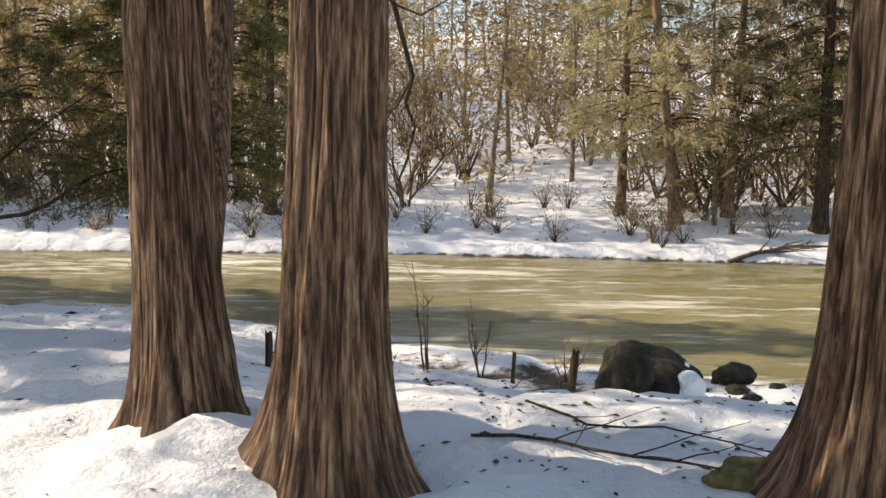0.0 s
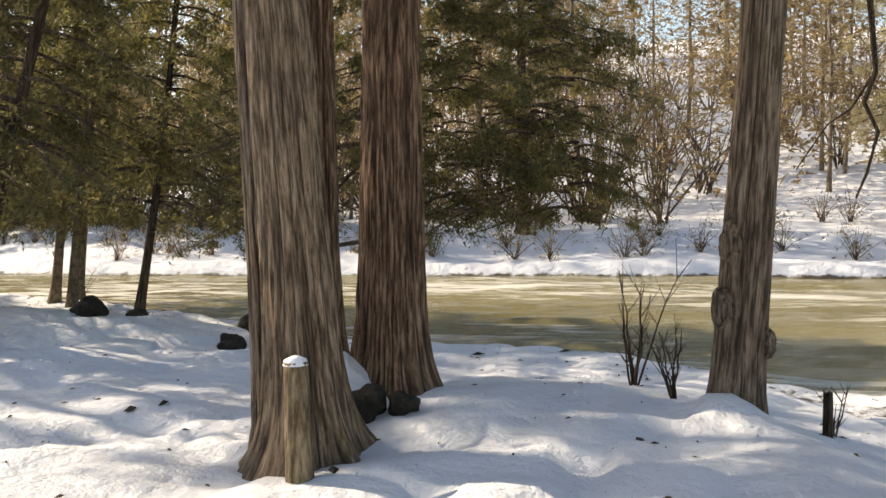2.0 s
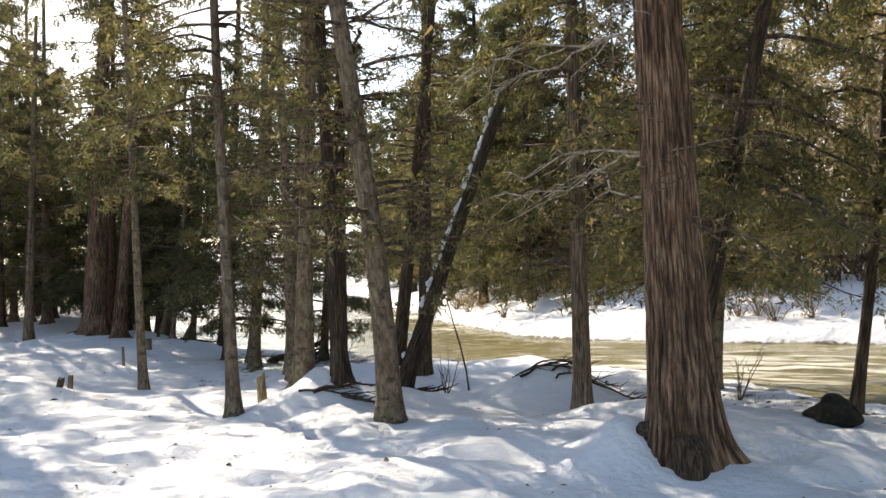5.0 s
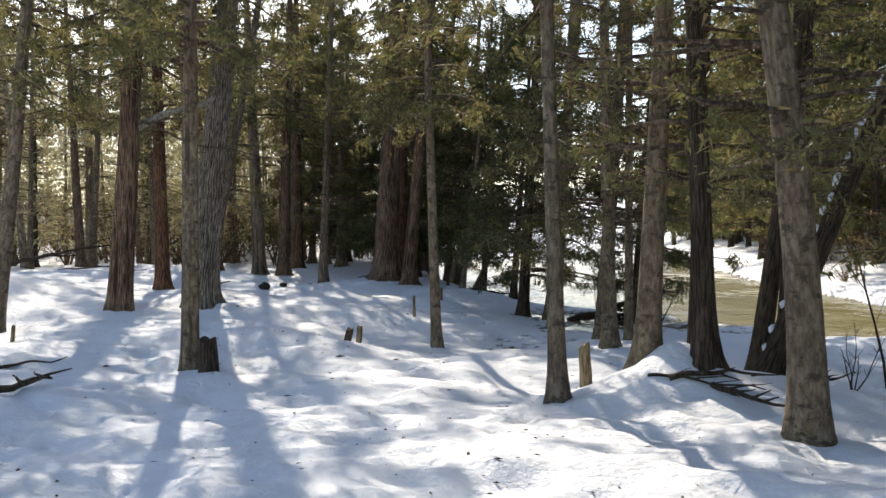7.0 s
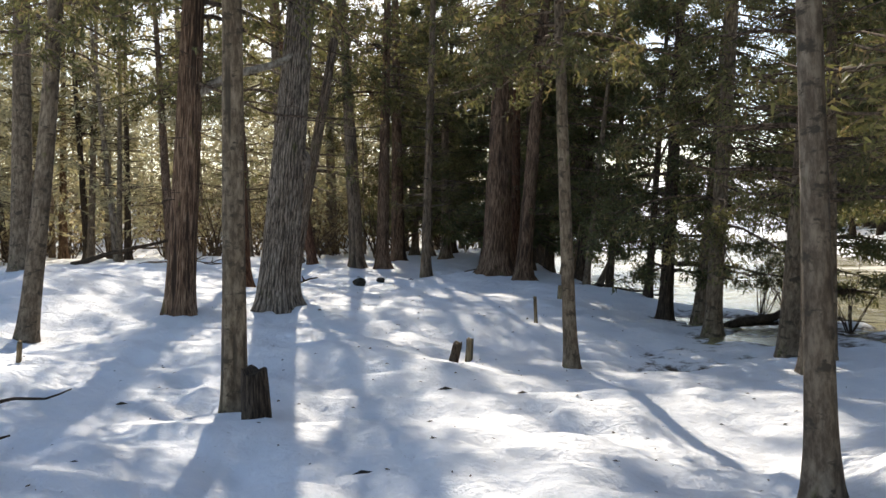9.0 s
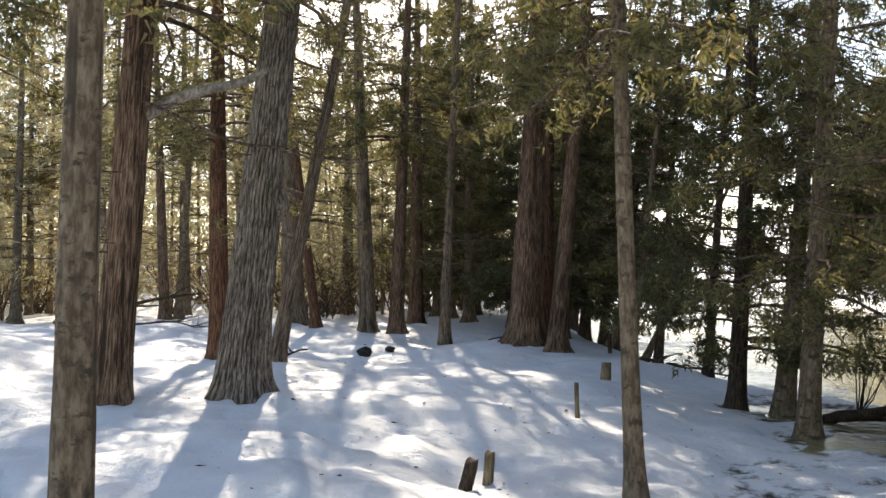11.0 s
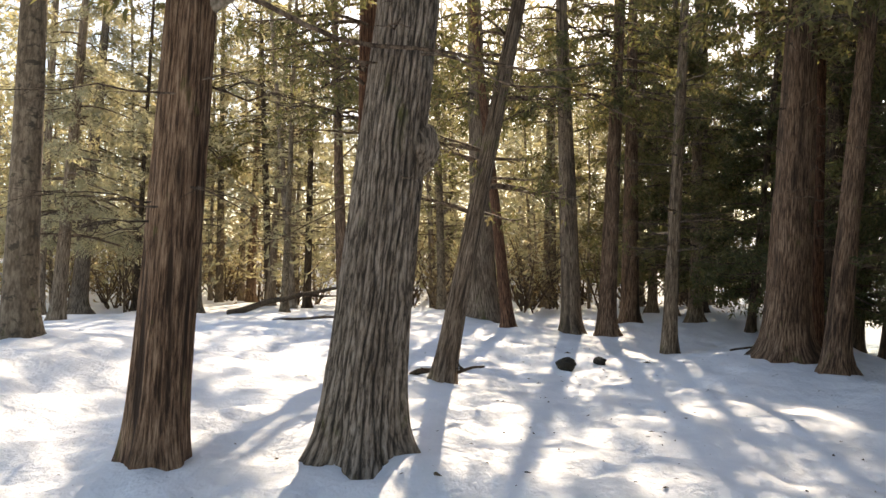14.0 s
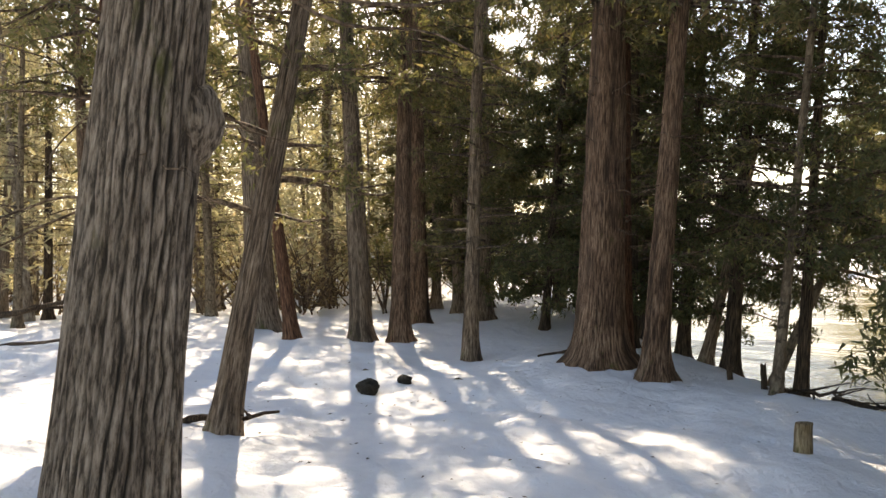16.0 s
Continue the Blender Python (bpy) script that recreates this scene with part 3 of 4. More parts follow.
# ---- the cluster with the snowy leaning trunk ----
MIX = dict(group="trees of the mixed stand", name="tree")
_, LEAN_AXIS = tree(-18.9, 14.55, 0.155, (0.33, 0.26), h=9, mat=DARK_BARK, label="dark leaning trunk with snow along its upper side", **MIX)
tree(-19.1, 14.6, 0.13, (0.12, 0.10), h=11, mat=DARK_BARK, crown=THIN_CROWNS, twigs=True, label="dark slanting trunk with sparse twigs", **MIX)
tree(-15.37, 10.86, 0.145, (-0.02, -0.02), h=13, mat=SMOOTH, bend=0.14, crown=THIN_CROWNS, label="curved mossy grey-barked tree in snow", **MIX)
tree(-17.34, 11.76, 0.115, (0.0, 0.0), mat=DARK_BARK, crown=THIN_CROWNS, label="dark straight tree with snow piled at its roots", **MIX)
tree(-18.19, 11.71, 0.127, (0.039, 0.07), mat=SMOOTH, crown=THIN_CROWNS, label="grey straight tree with rough bark in snow", **MIX)
tree(-18.3, 12.6, 0.1, (0.03, 0.04), mat=DARK_BARK, crown=THIN_CROWNS, label="thin dark tree in a tight group", **MIX)
tree(-24.6, 16.4, 0.15, (0.08, 0.06), mat=SMOOTH, crown=THIN_CROWNS, label="grey slim tree near the bank", **MIX)
tree(-18.27, 10.49, 0.09, (0.006, 0.012), mat=SMOOTH, bend=0.03, crown=HIGH_CROWNS, label="slim grey tree with a dark patch at its foot", **MIX)
tree(-24.95, 12.72, 0.098, (0.0, 0.0), mat=SMOOTH, crown=HIGH_CROWNS, bend=0.04, label="slim lichen-grey tree with knots in open snow", **MIX)
tree(-20.15, 16.5, 0.15, (0.05, 0.04), mat=DARK_BARK, crown=THIN_CROWNS, twigs=True, label="dark tree near the river bank", **MIX)
tree(-27.77, 17.60, 0.16, (0.07, 0.06), mat=SMOOTH, crown=LOW_CROWNS, label="grey tree with low green foliage", **MIX)
tree(-22.98, 15.24, 0.129, (0.006, 0.012), mat=SMOOTH, crown=THIN_CROWNS, twigs=True, label="grey tree above a tangle of fallen branches", **MIX)
tree(-23.67, 16.31, 0.087, (0.015, 0.03), mat=SMOOTH, crown=THIN_CROWNS, label="thin pale tree near the bank", **MIX)

# ---- the open grove ----
tree(-29.14, 5.52, 0.15, (0.058, 0.124), mat=SMOOTH, bend=0.1, crown=HIGH_CROWNS, label="pale tree curved at its foot in snow", **MIX)
tree(-34.71, 5.22, 0.22, (0.005, 0.04), mat=SMOOTH, crown=HIGH_CROWNS, scale=1.3, label="grey tree with a mossy foot", **MIX)
T5, T5_AXIS = tree(-29.88, 7.89, 0.245, (0.031, 0.080), mat=CEDAR, flare=0.22, crown=HIGH_CROWNS, scale=1.2, twigs=True, label="brown straight-barked tree with a broken pale limb", near=True, ridges=0.009, **MIX)
OAK_TREE, OAK_AXIS = tree(-29.9, 9.57, 0.335, (0.022, 0.124), mat=OAK, flare=0.3, crown=HIGH_CROWNS, scale=1.3, twigs=True, label="thick furrowed grey-barked tree with a burl", near=True, ridges=0.022, furrow=True, **MIX)
tree(-22.82, 7.62, 0.119, (0.017, 0.036), mat=SMOOTH, crown=HIGH_CROWNS, label="slim lichen-spotted tree beside a black stump", near=True, ridges=0.004, **MIX)
tree(-35.4, 9.95, 0.2, (0.0, 0.01), mat=RED_CEDAR, crown=HIGH_CROWNS, label="dark red-brown cedar behind the furrowed tree", **MIX)
tree(-34.6, 10.94, 0.145, (0.024, 0.203), mat=GREY_CEDAR, h=11, bend=0.05, crown=THIN_CROWNS, label="slanting mossy tree with a rotten foot", near=True, ridges=0.008, **MIX)
tree(-47.98, 14.03, 0.4, (-0.003, -0.02), mat=GREY_CEDAR, crown=HIGH_CROWNS, scale=1.45, ridges=0.015, **MIX)
tree(-44.3, 13.97, 0.15, (-0.012, -0.097), mat=RED_CEDAR, **MIX)
tree(-45.73, 16.05, 0.27, (-0.002, -0.014), mat=GREY_CEDAR, crown=HIGH_CROWNS, scale=1.45, twigs=True, ridges=0.012, **MIX)
tree(-45.53, 16.96, 0.25, (0.012, 0.06), crown=HIGH_CROWNS, scale=1.45, twigs=True, ridges=0.012, **MIX)
tree(-50.1, 19.27, 0.29, (0.007, 0.03), crown=HIGH_CROWNS, scale=1.45, ridges=0.012, **MIX)
tree(-42.54, 17.53, 0.17, (0.012, 0.067), mat=GREY_CEDAR, crown=THIN_CROWNS, twigs=True, ridges=0.012, **MIX)
tree(-38.42, 18.25, 0.41, (0.018, 0.075), h=15, crown=HIGH_CROWNS, scale=1.45, twigs=True, flare=0.4, ridges=0.02, label="very thick cedar with several fused stems", **MIX)
tree(-37.09, 18.45, 0.215, (0.03, 0.12), crown=HIGH_CROWNS, scale=1.45, twigs=True, ridges=0.014, label="brown leaning cedar at the top of the bank", **MIX)
tree(-39.2, 19.3, 0.17, (0.009, 0.051), mat=RED_CEDAR, crown=HIGH_CROWNS, scale=1.45, twigs=True, **MIX)
tree(-64.0, 20.2, 0.34, (0.005, 0.026), mat=GREY_CEDAR, crown=HIGH_CROWNS, scale=1.45, **MIX)
tree(-53.89, 13.54, 0.17, (-0.002, -0.013), mat=SMOOTH, crown=THIN_CROWNS, **MIX)
tree(-56.2, 4.49, 0.2, (0.005, 0.03), mat=SMOOTH, crown=THIN_CROWNS, leaf=SUNLIT_NEEDLES, **MIX)
tree(-66.3, 5.7, 0.24, (0.008, 0.042), crown=HIGH_CROWNS, scale=1.45, leaf=SUNLIT_NEEDLES, **MIX)
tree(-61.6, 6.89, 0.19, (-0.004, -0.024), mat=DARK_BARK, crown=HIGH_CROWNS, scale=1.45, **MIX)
tree(-52.4, 7.95, 0.12, (0.008, 0.045), mat=SMOOTH, crown=THIN_CROWNS, leaf=SUNLIT_NEEDLES, **MIX)
tree(-57.9, -0.2, 0.33, (0.017, 0.095), mat=GREY_CEDAR, crown=LOW_CROWNS, leaf=SUNLIT_NEEDLES, scale=1.3, **MIX)
tree(-47.23, 2.11, 0.19, (0.018, 0.086), mat=GREY_CEDAR, crown=LOW_CROWNS, leaf=SUNLIT_NEEDLES, scale=1.2, **MIX)
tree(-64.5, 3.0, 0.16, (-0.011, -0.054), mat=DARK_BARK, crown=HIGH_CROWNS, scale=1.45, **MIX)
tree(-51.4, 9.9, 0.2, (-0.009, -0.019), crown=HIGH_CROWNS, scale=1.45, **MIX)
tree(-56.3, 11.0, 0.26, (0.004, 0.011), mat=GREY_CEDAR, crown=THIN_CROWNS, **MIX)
tree(-58.0, 8.6, 0.16, (0.0, 0.03), mat=DARK_BARK, crown=THIN_CROWNS, leaf=SUNLIT_NEEDLES, **MIX)

# ---- the dark evergreens along the upper bank ----
EVER = dict(crown=BUSHY_CROWNS, leaf=DARK_NEEDLES, group="dark evergreens by the upper river")
tree(-30.61, 18.66, 0.157, (0.031, 0.079), mat=DARK_BARK, twigs=True, label="dark cedar at the top of the river bank", **EVER)
tree(-29.76, 18.95, 0.17, (0.05, 0.115), mat=SMOOTH, twigs=True, crown=HIGH_CROWNS, label="grey slim tree at the edge of the bank")
tree(-39.6, 21.6, 0.13, (0.107, 0.253), h=9, mat=GREY_CEDAR, label="slanting cedar over the river", **EVER)
tree(-35.62, 19.71, 0.09, (0.057, 0.134), h=10, mat=SMOOTH, crown=THIN_CROWNS, label="thin grey tree leaning toward the river")
tree(-37.3, 21.2, 0.10, (0.205, 0.486), h=6, mat=SMOOTH, label="pale trunk leaning steeply over the river")
tree(-43.5, 23.0, 0.18, (0.05, 0.1), mat=DARK_BARK, label="dark evergreen with dense foliage near the ground", scale=1.15, **EVER)
tree(-46.5, 23.8, 0.18, (0.02, 0.05), mat=DARK_BARK, label="dark evergreen with dense foliage near the ground", scale=1.2, **EVER)
tree(-50.5, 24.5, 0.2, (0.02, 0.05), mat=DARK_BARK, label="dark evergreen with dense foliage near the ground", scale=1.3, **EVER)
tree(-55.0, 24.0, 0.2, (0.02, 0.03), mat=DARK_BARK, label="dark evergreen with dense foliage near the ground", scale=1.3, **EVER)
tree(-41.9, 21.2, 0.25, (0.05, 0.05), mat=DARK_BARK, label="dark evergreen with dense foliage near the ground", scale=1.1, **EVER)
tree(-46.2, 21.5, 0.12, (0.03, 0.12), mat=DARK_BARK, label="dark evergreen hanging over the bank", scale=0.95, **EVER)
tree(-27.2, 19.6, 0.12, (0.03, 0.12), mat=DARK_BARK, label="dark evergreen hanging over the bank", scale=0.95, **EVER)

tree(-33.8, 20.5, 0.11, (0.04, 0.1), h=10, mat=DARK_BARK, scale=1.1, label="dark evergreen hanging over the upper river", **EVER | dict(crown=LOW_CROWNS))
tree(-36.4, 21.0, 0.11, (0.04, 0.1), h=10, mat=DARK_BARK, scale=1.15, label="dark evergreen hanging over the upper river", **EVER | dict(crown=LOW_CROWNS))

for k in range(5):
    bx = -50.0 - 4.2 * k
    tree(bx, 21.5 + 0.9 * k, 0.2, (0.02, 0.03), h=17, mat=GREY_CEDAR, scale=1.35 + 0.1 * (k % 3), label="tall evergreen behind the upper bank", **EVER | dict(leaf=NEEDLES))

# ---- trees over the river ----
OVER = dict(crown=LOW_CROWNS, group="evergreens across the river")
tree(11.6, 26.8, 0.22, (0.01, 0.0), mat=DARK_BARK, leaf=DARK_NEEDLES, scale=1.35, label="dark green hemlock on the far bank", **OVER)
tree(13.8, 25.6, 0.2, (0.0, 0.0), mat=DARK_BARK, leaf=DARK_NEEDLES, scale=1.3, label="dark green hemlock on the far bank", **OVER)
tree(7.6, 28.4, 0.2, (-0.12, 0.0), mat=GREY_CEDAR, leaf=SUNLIT_NEEDLES, scale=1.3, label="yellow-green sunlit cedar on the far bank", **OVER)
tree(6.2, 30.5, 0.16, (0.02, 0.0), mat=GREY_CEDAR, leaf=SUNLIT_NEEDLES, scale=1.3, label="yellow-green sunlit cedar on the far bank", **OVER)
tree(9.4, 28.9, 0.17, (0.05, 0.0), mat=GREY_CEDAR, leaf=SUNLIT_NEEDLES, scale=1.25, label="yellow-green sunlit cedar on the far bank", **OVER)
tree(-6.1, 31.0, 0.2, (0.0, 0.0), mat=DARK_BARK, leaf=DARK_NEEDLES, scale=1.2, label="dark green cedar on the far bank", **OVER)


# ---- rows of trees that close the view upstream ----
fill = np.random.default_rng(17)
for k in range(16):
    fx, fy = fill.uniform(-76, -50), fill.uniform(-14, 16)
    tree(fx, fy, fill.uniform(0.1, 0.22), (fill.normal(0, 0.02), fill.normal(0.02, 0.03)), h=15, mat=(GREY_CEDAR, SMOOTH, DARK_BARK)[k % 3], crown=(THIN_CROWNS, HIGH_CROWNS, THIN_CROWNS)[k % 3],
         leaf=SUNLIT_NEEDLES, scale=fill.uniform(1.0, 1.45), label="sunlit tree with yellow-green sprays deep in the grove", group="trees at the back of the grove", name="tree")
for k in range(9):
    fx = -38.5 - 3.1 * k
    fy = float(np.interp(fx, NEAR_X, NEAR_Y)) - fill.uniform(0.4, 1.6)
    tree(fx, fy, fill.uniform(0.1, 0.16), (0.05, 0.1), h=10, mat=DARK_BARK, scale=fill.uniform(1.0, 1.3), label="dark evergreen hanging over the upper river", **EVER | dict(crown=LOW_CROWNS))
for k in range(28):
    fx = -28 - 2.4 * k
    fy = float(np.interp(fx, FAR_X, FAR_Y)) + fill.uniform(3, 9)
    tree(fx, fy, fill.uniform(0.14, 0.24), (0.02, 0.02), h=15, mat=DARK_BARK, scale=fill.uniform(1.4, 1.95), label="dark evergreen on the far bank upstream", **OVER | dict(crown=BUSHY_CROWNS, leaf=(NEEDLES, DARK_NEEDLES)[k % 2]))

make_ground()
make_water()

# ---- far woods ----
def bare_tree(g, x, y, z, r, h, rnd, limbs=15, twigs=3):
    a0 = rnd.normal(0, 0.035, 2)
    s = np.linspace(0, 1, 6)
    axis = np.stack([x + a0[0] * h * s + np.cumsum(rnd.normal(0, 0.006, 6)) * h, y + a0[1] * h * s, z - 0.3 + h * s], -1)
    tube(g, axis, r * (1 - 0.8 * s) * np.where(s == 0, 1.3, 1), 6)
    for b in range(limbs):
        t = rnd.uniform(0.22, 1)
        p = np.array([np.interp(t, s, axis[:, c]) for c in range(3)])
        a, ll = rnd.uniform(0, 6.283), h * rnd.uniform(0.08, 0.24) * (1.15 - 0.7 * t)
        q = np.linspace(0, 1, 4)
        c = p + np.stack([q * ll * np.cos(a), q * ll * np.sin(a), q * ll * rnd.uniform(0.1, 1.0)], -1) + np.cumsum(rnd.normal(0, 0.05, (4, 3)), 0) * ll
        tube(g, c, r * 0.28 * (1 - 0.75 * q) * (1.1 - 0.6 * t), 3)
        for k in range(twigs):
            m = c[rnd.integers(1, 4)]
            aa, l2 = a + rnd.normal(0, 0.8), ll * rnd.uniform(0.3, 0.6)
            e = m + np.array([l2 * np.cos(aa), l2 * np.sin(aa), l2 * rnd.uniform(-0.1, 0.9)])
            tube(g, [m, (m + e) / 2 + rnd.normal(0, 0.04, 3) * l2, e], [r * 0.09, r * 0.06, r * 0.02], 3)


def woods(name, spots, seed, label, mat=FAR_BARK, haze=0, leaf=DRY, size=0.24):
    """Bare trees, and the thin dry leaves and evergreen sprays that hang among them."""
    rnd, g, at = np.random.default_rng(seed), Geo(), []
    for x, y in spots(rnd):
        z, h = float(land(x, y)), rnd.uniform(10, 19)
        bare_tree(g, x, y, z, rnd.uniform(0.06, 0.17), h, rnd)
        if haze:
            m = rnd.poisson(haze)
            at.append(np.stack([x + rnd.normal(0, 1.5, m), y + rnd.normal(0, 1.5, m), z + h * rnd.uniform(0.06, 0.95, m)], -1))
    if haze:
        lv = sprays(Geo(), np.concatenate(at), size, seed, 0.0, 3)
        tagged(linked(name + "_leaves", lv.mesh(name, False), leaf), label, "woods", kind="stuff")
    return tagged(linked(name, g.mesh(name), mat), label, "woods", kind="stuff")


def across(rnd):
    out = []
    while len(out) < 210:
        x, d = rnd.uniform(-75, 45), rnd.uniform(4, 80)
        y = np.interp(x, FAR_X, FAR_Y) + d
        if not (-2.5 < x - (y - 25) * 0.13 < 6.5 and d < 22 and rnd.uniform() < 0.5):
            out.append((x, y))
    return out


def upstream(rnd):
    out = []
    while len(out) < 160:
        x, y = rnd.uniform(-110, -56), rnd.uniform(-40, 36)
        if y < np.interp(x, NEAR_X, NEAR_Y) - 2:
            out.append((x, y))
    return out


def behind(rnd):
    return [(rnd.uniform(-70, 30), rnd.uniform(-45, -12)) for _ in range(40)]


woods("far_hillside_woods", across, 5, "bare grey-brown trees on the snowy far hillside", haze=560, size=0.36)
woods("upstream_woods", upstream, 6, "bare sunlit tan trees deep in the woods", haze=620, size=0.36, leaf=SUNLIT_NEEDLES)
woods("woods_behind", behind, 8, "bare trees on the slope away from the river")


def brush(name, spots, seed, size, label, mat=DRY, leaves=10, height=1.4, wood=TWIG):
    """Tangles of thin upright stems with a few dry leaves."""
    rnd, g, f, at = np.random.default_rng(seed), Geo(), Geo(), []
    for x, y in spots(rnd):
        z = float(land(x, y))
        for k in range(size):
            a, ll = rnd.uniform(0, 6.283), height * rnd.uniform(0.4, 1.2)
            q = np.linspace(0, 1, 4)
            lean = rnd.uniform(0.1, 0.9)
            c = np.array([x, y, z - 0.05]) + np.stack([q * ll * lean * np.cos(a), q * ll * lean * np.sin(a), ll * q * (1.05 - 0.5 * lean * q)], -1) + np.cumsum(rnd.normal(0, 0.04, (4, 3)), 0) * ll
            tube(g, c, 0.012 * height * (1 - 0.75 * q), 3)
            m = rnd.poisson(leaves)
            if m:
                at.append(c[rnd.integers(1, 4, m)] + rnd.normal(0, 0.16 * height, (m, 3)))
    ob = tagged(linked(name, g.mesh(name), wood), label, "brush", kind="stuff")
    if at:
        lv = Geo()
        sprays(lv, np.concatenate(at), 0.10 * height ** 0.5, seed, 0.2, 3)
        tagged(linked(name + "_leaves", lv.mesh(name), mat), label, "brush", kind="stuff")
    return ob


def far_bank(rnd):
    out = []
    for _ in range(130):
        x = rnd.uniform(-40, 22)
        out.append((x, np.interp(x, FAR_X, FAR_Y) + rnd.uniform(1.5, 9)))
    return out


def thicket(rnd):
    out = []
    while len(out) < 520:
        x, y = rnd.uniform(-120, -57), rnd.uniform(-30, 34)
        if y < np.interp(x, NEAR_X, NEAR_Y) - 1:
            out.append((x, y))
    return out


def hill_brush(rnd):
    out = []
    while len(out) < 520:
        x = rnd.uniform(-80, 40)
        d = 7 + 60 * rnd.uniform() ** 1.7
        y = np.interp(x, FAR_X, FAR_Y) + d
        if not (-1 < x - (y - 25) * 0.13 < 4.5 and d < 26):
            out.append((x, y))
    return out


brush("bank_brush", far_bank, 11, 16, "tangled red-brown brush on the snowy far bank", leaves=5, height=1.2)
brush("thicket", thicket, 12, 9, "sunlit tan undergrowth deep in the woods", leaves=10, height=3.6)
brush("hillside_brush", hill_brush, 13, 8, "tan leafless undergrowth on the hillside", leaves=9, height=4.5)

# ---- stones ----
def stone(name, x, y, size, seed, mat=STONE, label="", lift=0.3, turn=0.0):
    """A rounded, uneven boulder that sits in the snow."""
    bm = bmesh.new()
    bmesh.ops.create_icosphere(bm, subdivisions=4, radius=1.0)
    co = np.array([v.co[:] for v in bm.verts])
    f = 0.5 + 0.72 * vnoise(co * 1.35 + seed * 5.7) + 0.26 * vnoise(co * 3.1 + seed) + 0.05 * vnoise(co * 9 + seed)
    for v, k in zip(bm.verts, f):
        v.co = Vector((v.co.x * size[0], v.co.y * size[1], v.co.z * size[2])) * float(k)
    for face in bm.faces:
        face.smooth = True
    me = bpy.data.meshes.new(name)
    bm.to_mesh(me)
    bm.free()
    ob = linked(name, me, mat)
    ob.matrix_basis = pose(x, y, float(surface(x, y)) + size[2] * lift, 0, 0, turn)
    return tagged(ob, label, "stone")


stone("boulder", 1.86, 7.75, (0.44, 0.32, 0.36), 1, label="large dark wet boulder at the water's edge", lift=0.35)
stone("boulder", 1.58, 7.3, (0.22, 0.2, 0.29), 2, label="smaller rounded boulder leaning on a larger one", lift=0.6)
stone("snow_drift", 2.1, 7.62, (0.24, 0.2, 0.22), 3, CLEAN_SNOW, "smooth snow drifted against a dark boulder", lift=0.55)
stone("boulder", 2.95, 8.75, (0.2, 0.15, 0.12), 4, label="small wet rock in the shallows", lift=0.7)
stone("boulder", 1.45, 4.0, (0.2, 0.12, 0.08), 5, MOSSY, "low stone covered with yellow moss", lift=0.3)
stone("boulder", -10.6, 12.8, (0.26, 0.22, 0.2), 6, label="dark rock on the snowy bank", lift=0.4)
stone("boulder", -7.65, 11.3, (0.15, 0.13, 0.15), 7, STONE, label="grey rock in the snow by the river", lift=0.4)
stone("boulder", -8.1, 13.2, (0.42, 0.3, 0.2), 8, label="dark earthy lump at the roots of a small cedar", lift=0.3)
stone("boulder", -9.7, 12.6, (0.16, 0.14, 0.1), 9, label="small dark stone in the snow")
stone("boulder", -13.0, 13.4, (0.24, 0.2, 0.16), 10, label="dark stone on the snowy bank")
stone("boulder", -38.27, 13.77, (0.24, 0.15, 0.14), 11, label="dark lump of wood in the snow", lift=0.4)
stone("boulder", -38.7, 14.58, (0.13, 0.1, 0.1), 12, label="small dark lump in the snow", lift=0.4)
stone("boulder", -4.35, 7.0, (0.1, 0.09, 0.11), 14, label="dark stone at the foot of a cedar")
stone("boulder", -4.62, 7.0, (0.16, 0.14, 0.16), 15, label="dark stone at the foot of a cedar")
for k in range(16):
    sx = 1.9 + 1.3 * fill.uniform(-1, 1)
    sy = float(np.interp(sx, NEAR_X, NEAR_Y)) - fill.uniform(-0.2, 2.6)
    q = fill.uniform(0.05, 0.12)
    stone("pebble", sx + 0.9, sy, (q * 1.3, q, q * 0.7), 30 + k, label="small stone at the muddy water's edge")


# ---- stumps, stakes and posts ----
def stump(name, x, y, r, h, lean, mat, label, cut=True, snow=False):
    g = Geo()
    s = np.linspace(-0.2, 1, 16)
    a = np.arange(20) * 2 * np.pi / 20
    A, S = np.meshgrid(a, s)
    R = r * (1.08 - 0.14 * S + 0.2 * (vnoise(np.stack([np.cos(A) * 1.6, np.sin(A) * 1.6, S * 2 + x], -1)) - 0.5))
    top = h * S + (0 if cut else 0.25 * h * (vnoise(np.stack([np.cos(A) * 1.4 + x, np.sin(A) * 1.4, 0 * S], -1)) - 0.3)) * (S > 0.9)
    V = np.stack([np.cos(A) * R + lean[0] * h * S, np.sin(A) * R + lean[1] * h * S, top], -1)
    g.add(V, ring_faces(16, 20))
    g.add([[lean[0] * h, lean[1] * h, h * 0.985]], np.zeros((0, 3), int))
    ring = 300 + np.arange(20)
    g.f.append(np.stack([ring, np.roll(ring, -1), np.full(20, 320)], -1))
    root = new(name)
    root.location = (x, y, float(surface(x, y)))
    part("stem", g.mesh("stem"), mat, root)
    if snow:
        c = Geo()
        tube(c, [(lean[0] * h, lean[1] * h, h * 0.97), (lean[0] * h, lean[1] * h, h + 0.012), (lean[0] * h, lean[1] * h, h + 0.03)], [r * 0.98, r * 0.85, r * 0.3], 14)
        part("snow", c.mesh("snow"), CLEAN_SNOW, root, "thin cap of snow")
    return tagged(root, label, "stump")


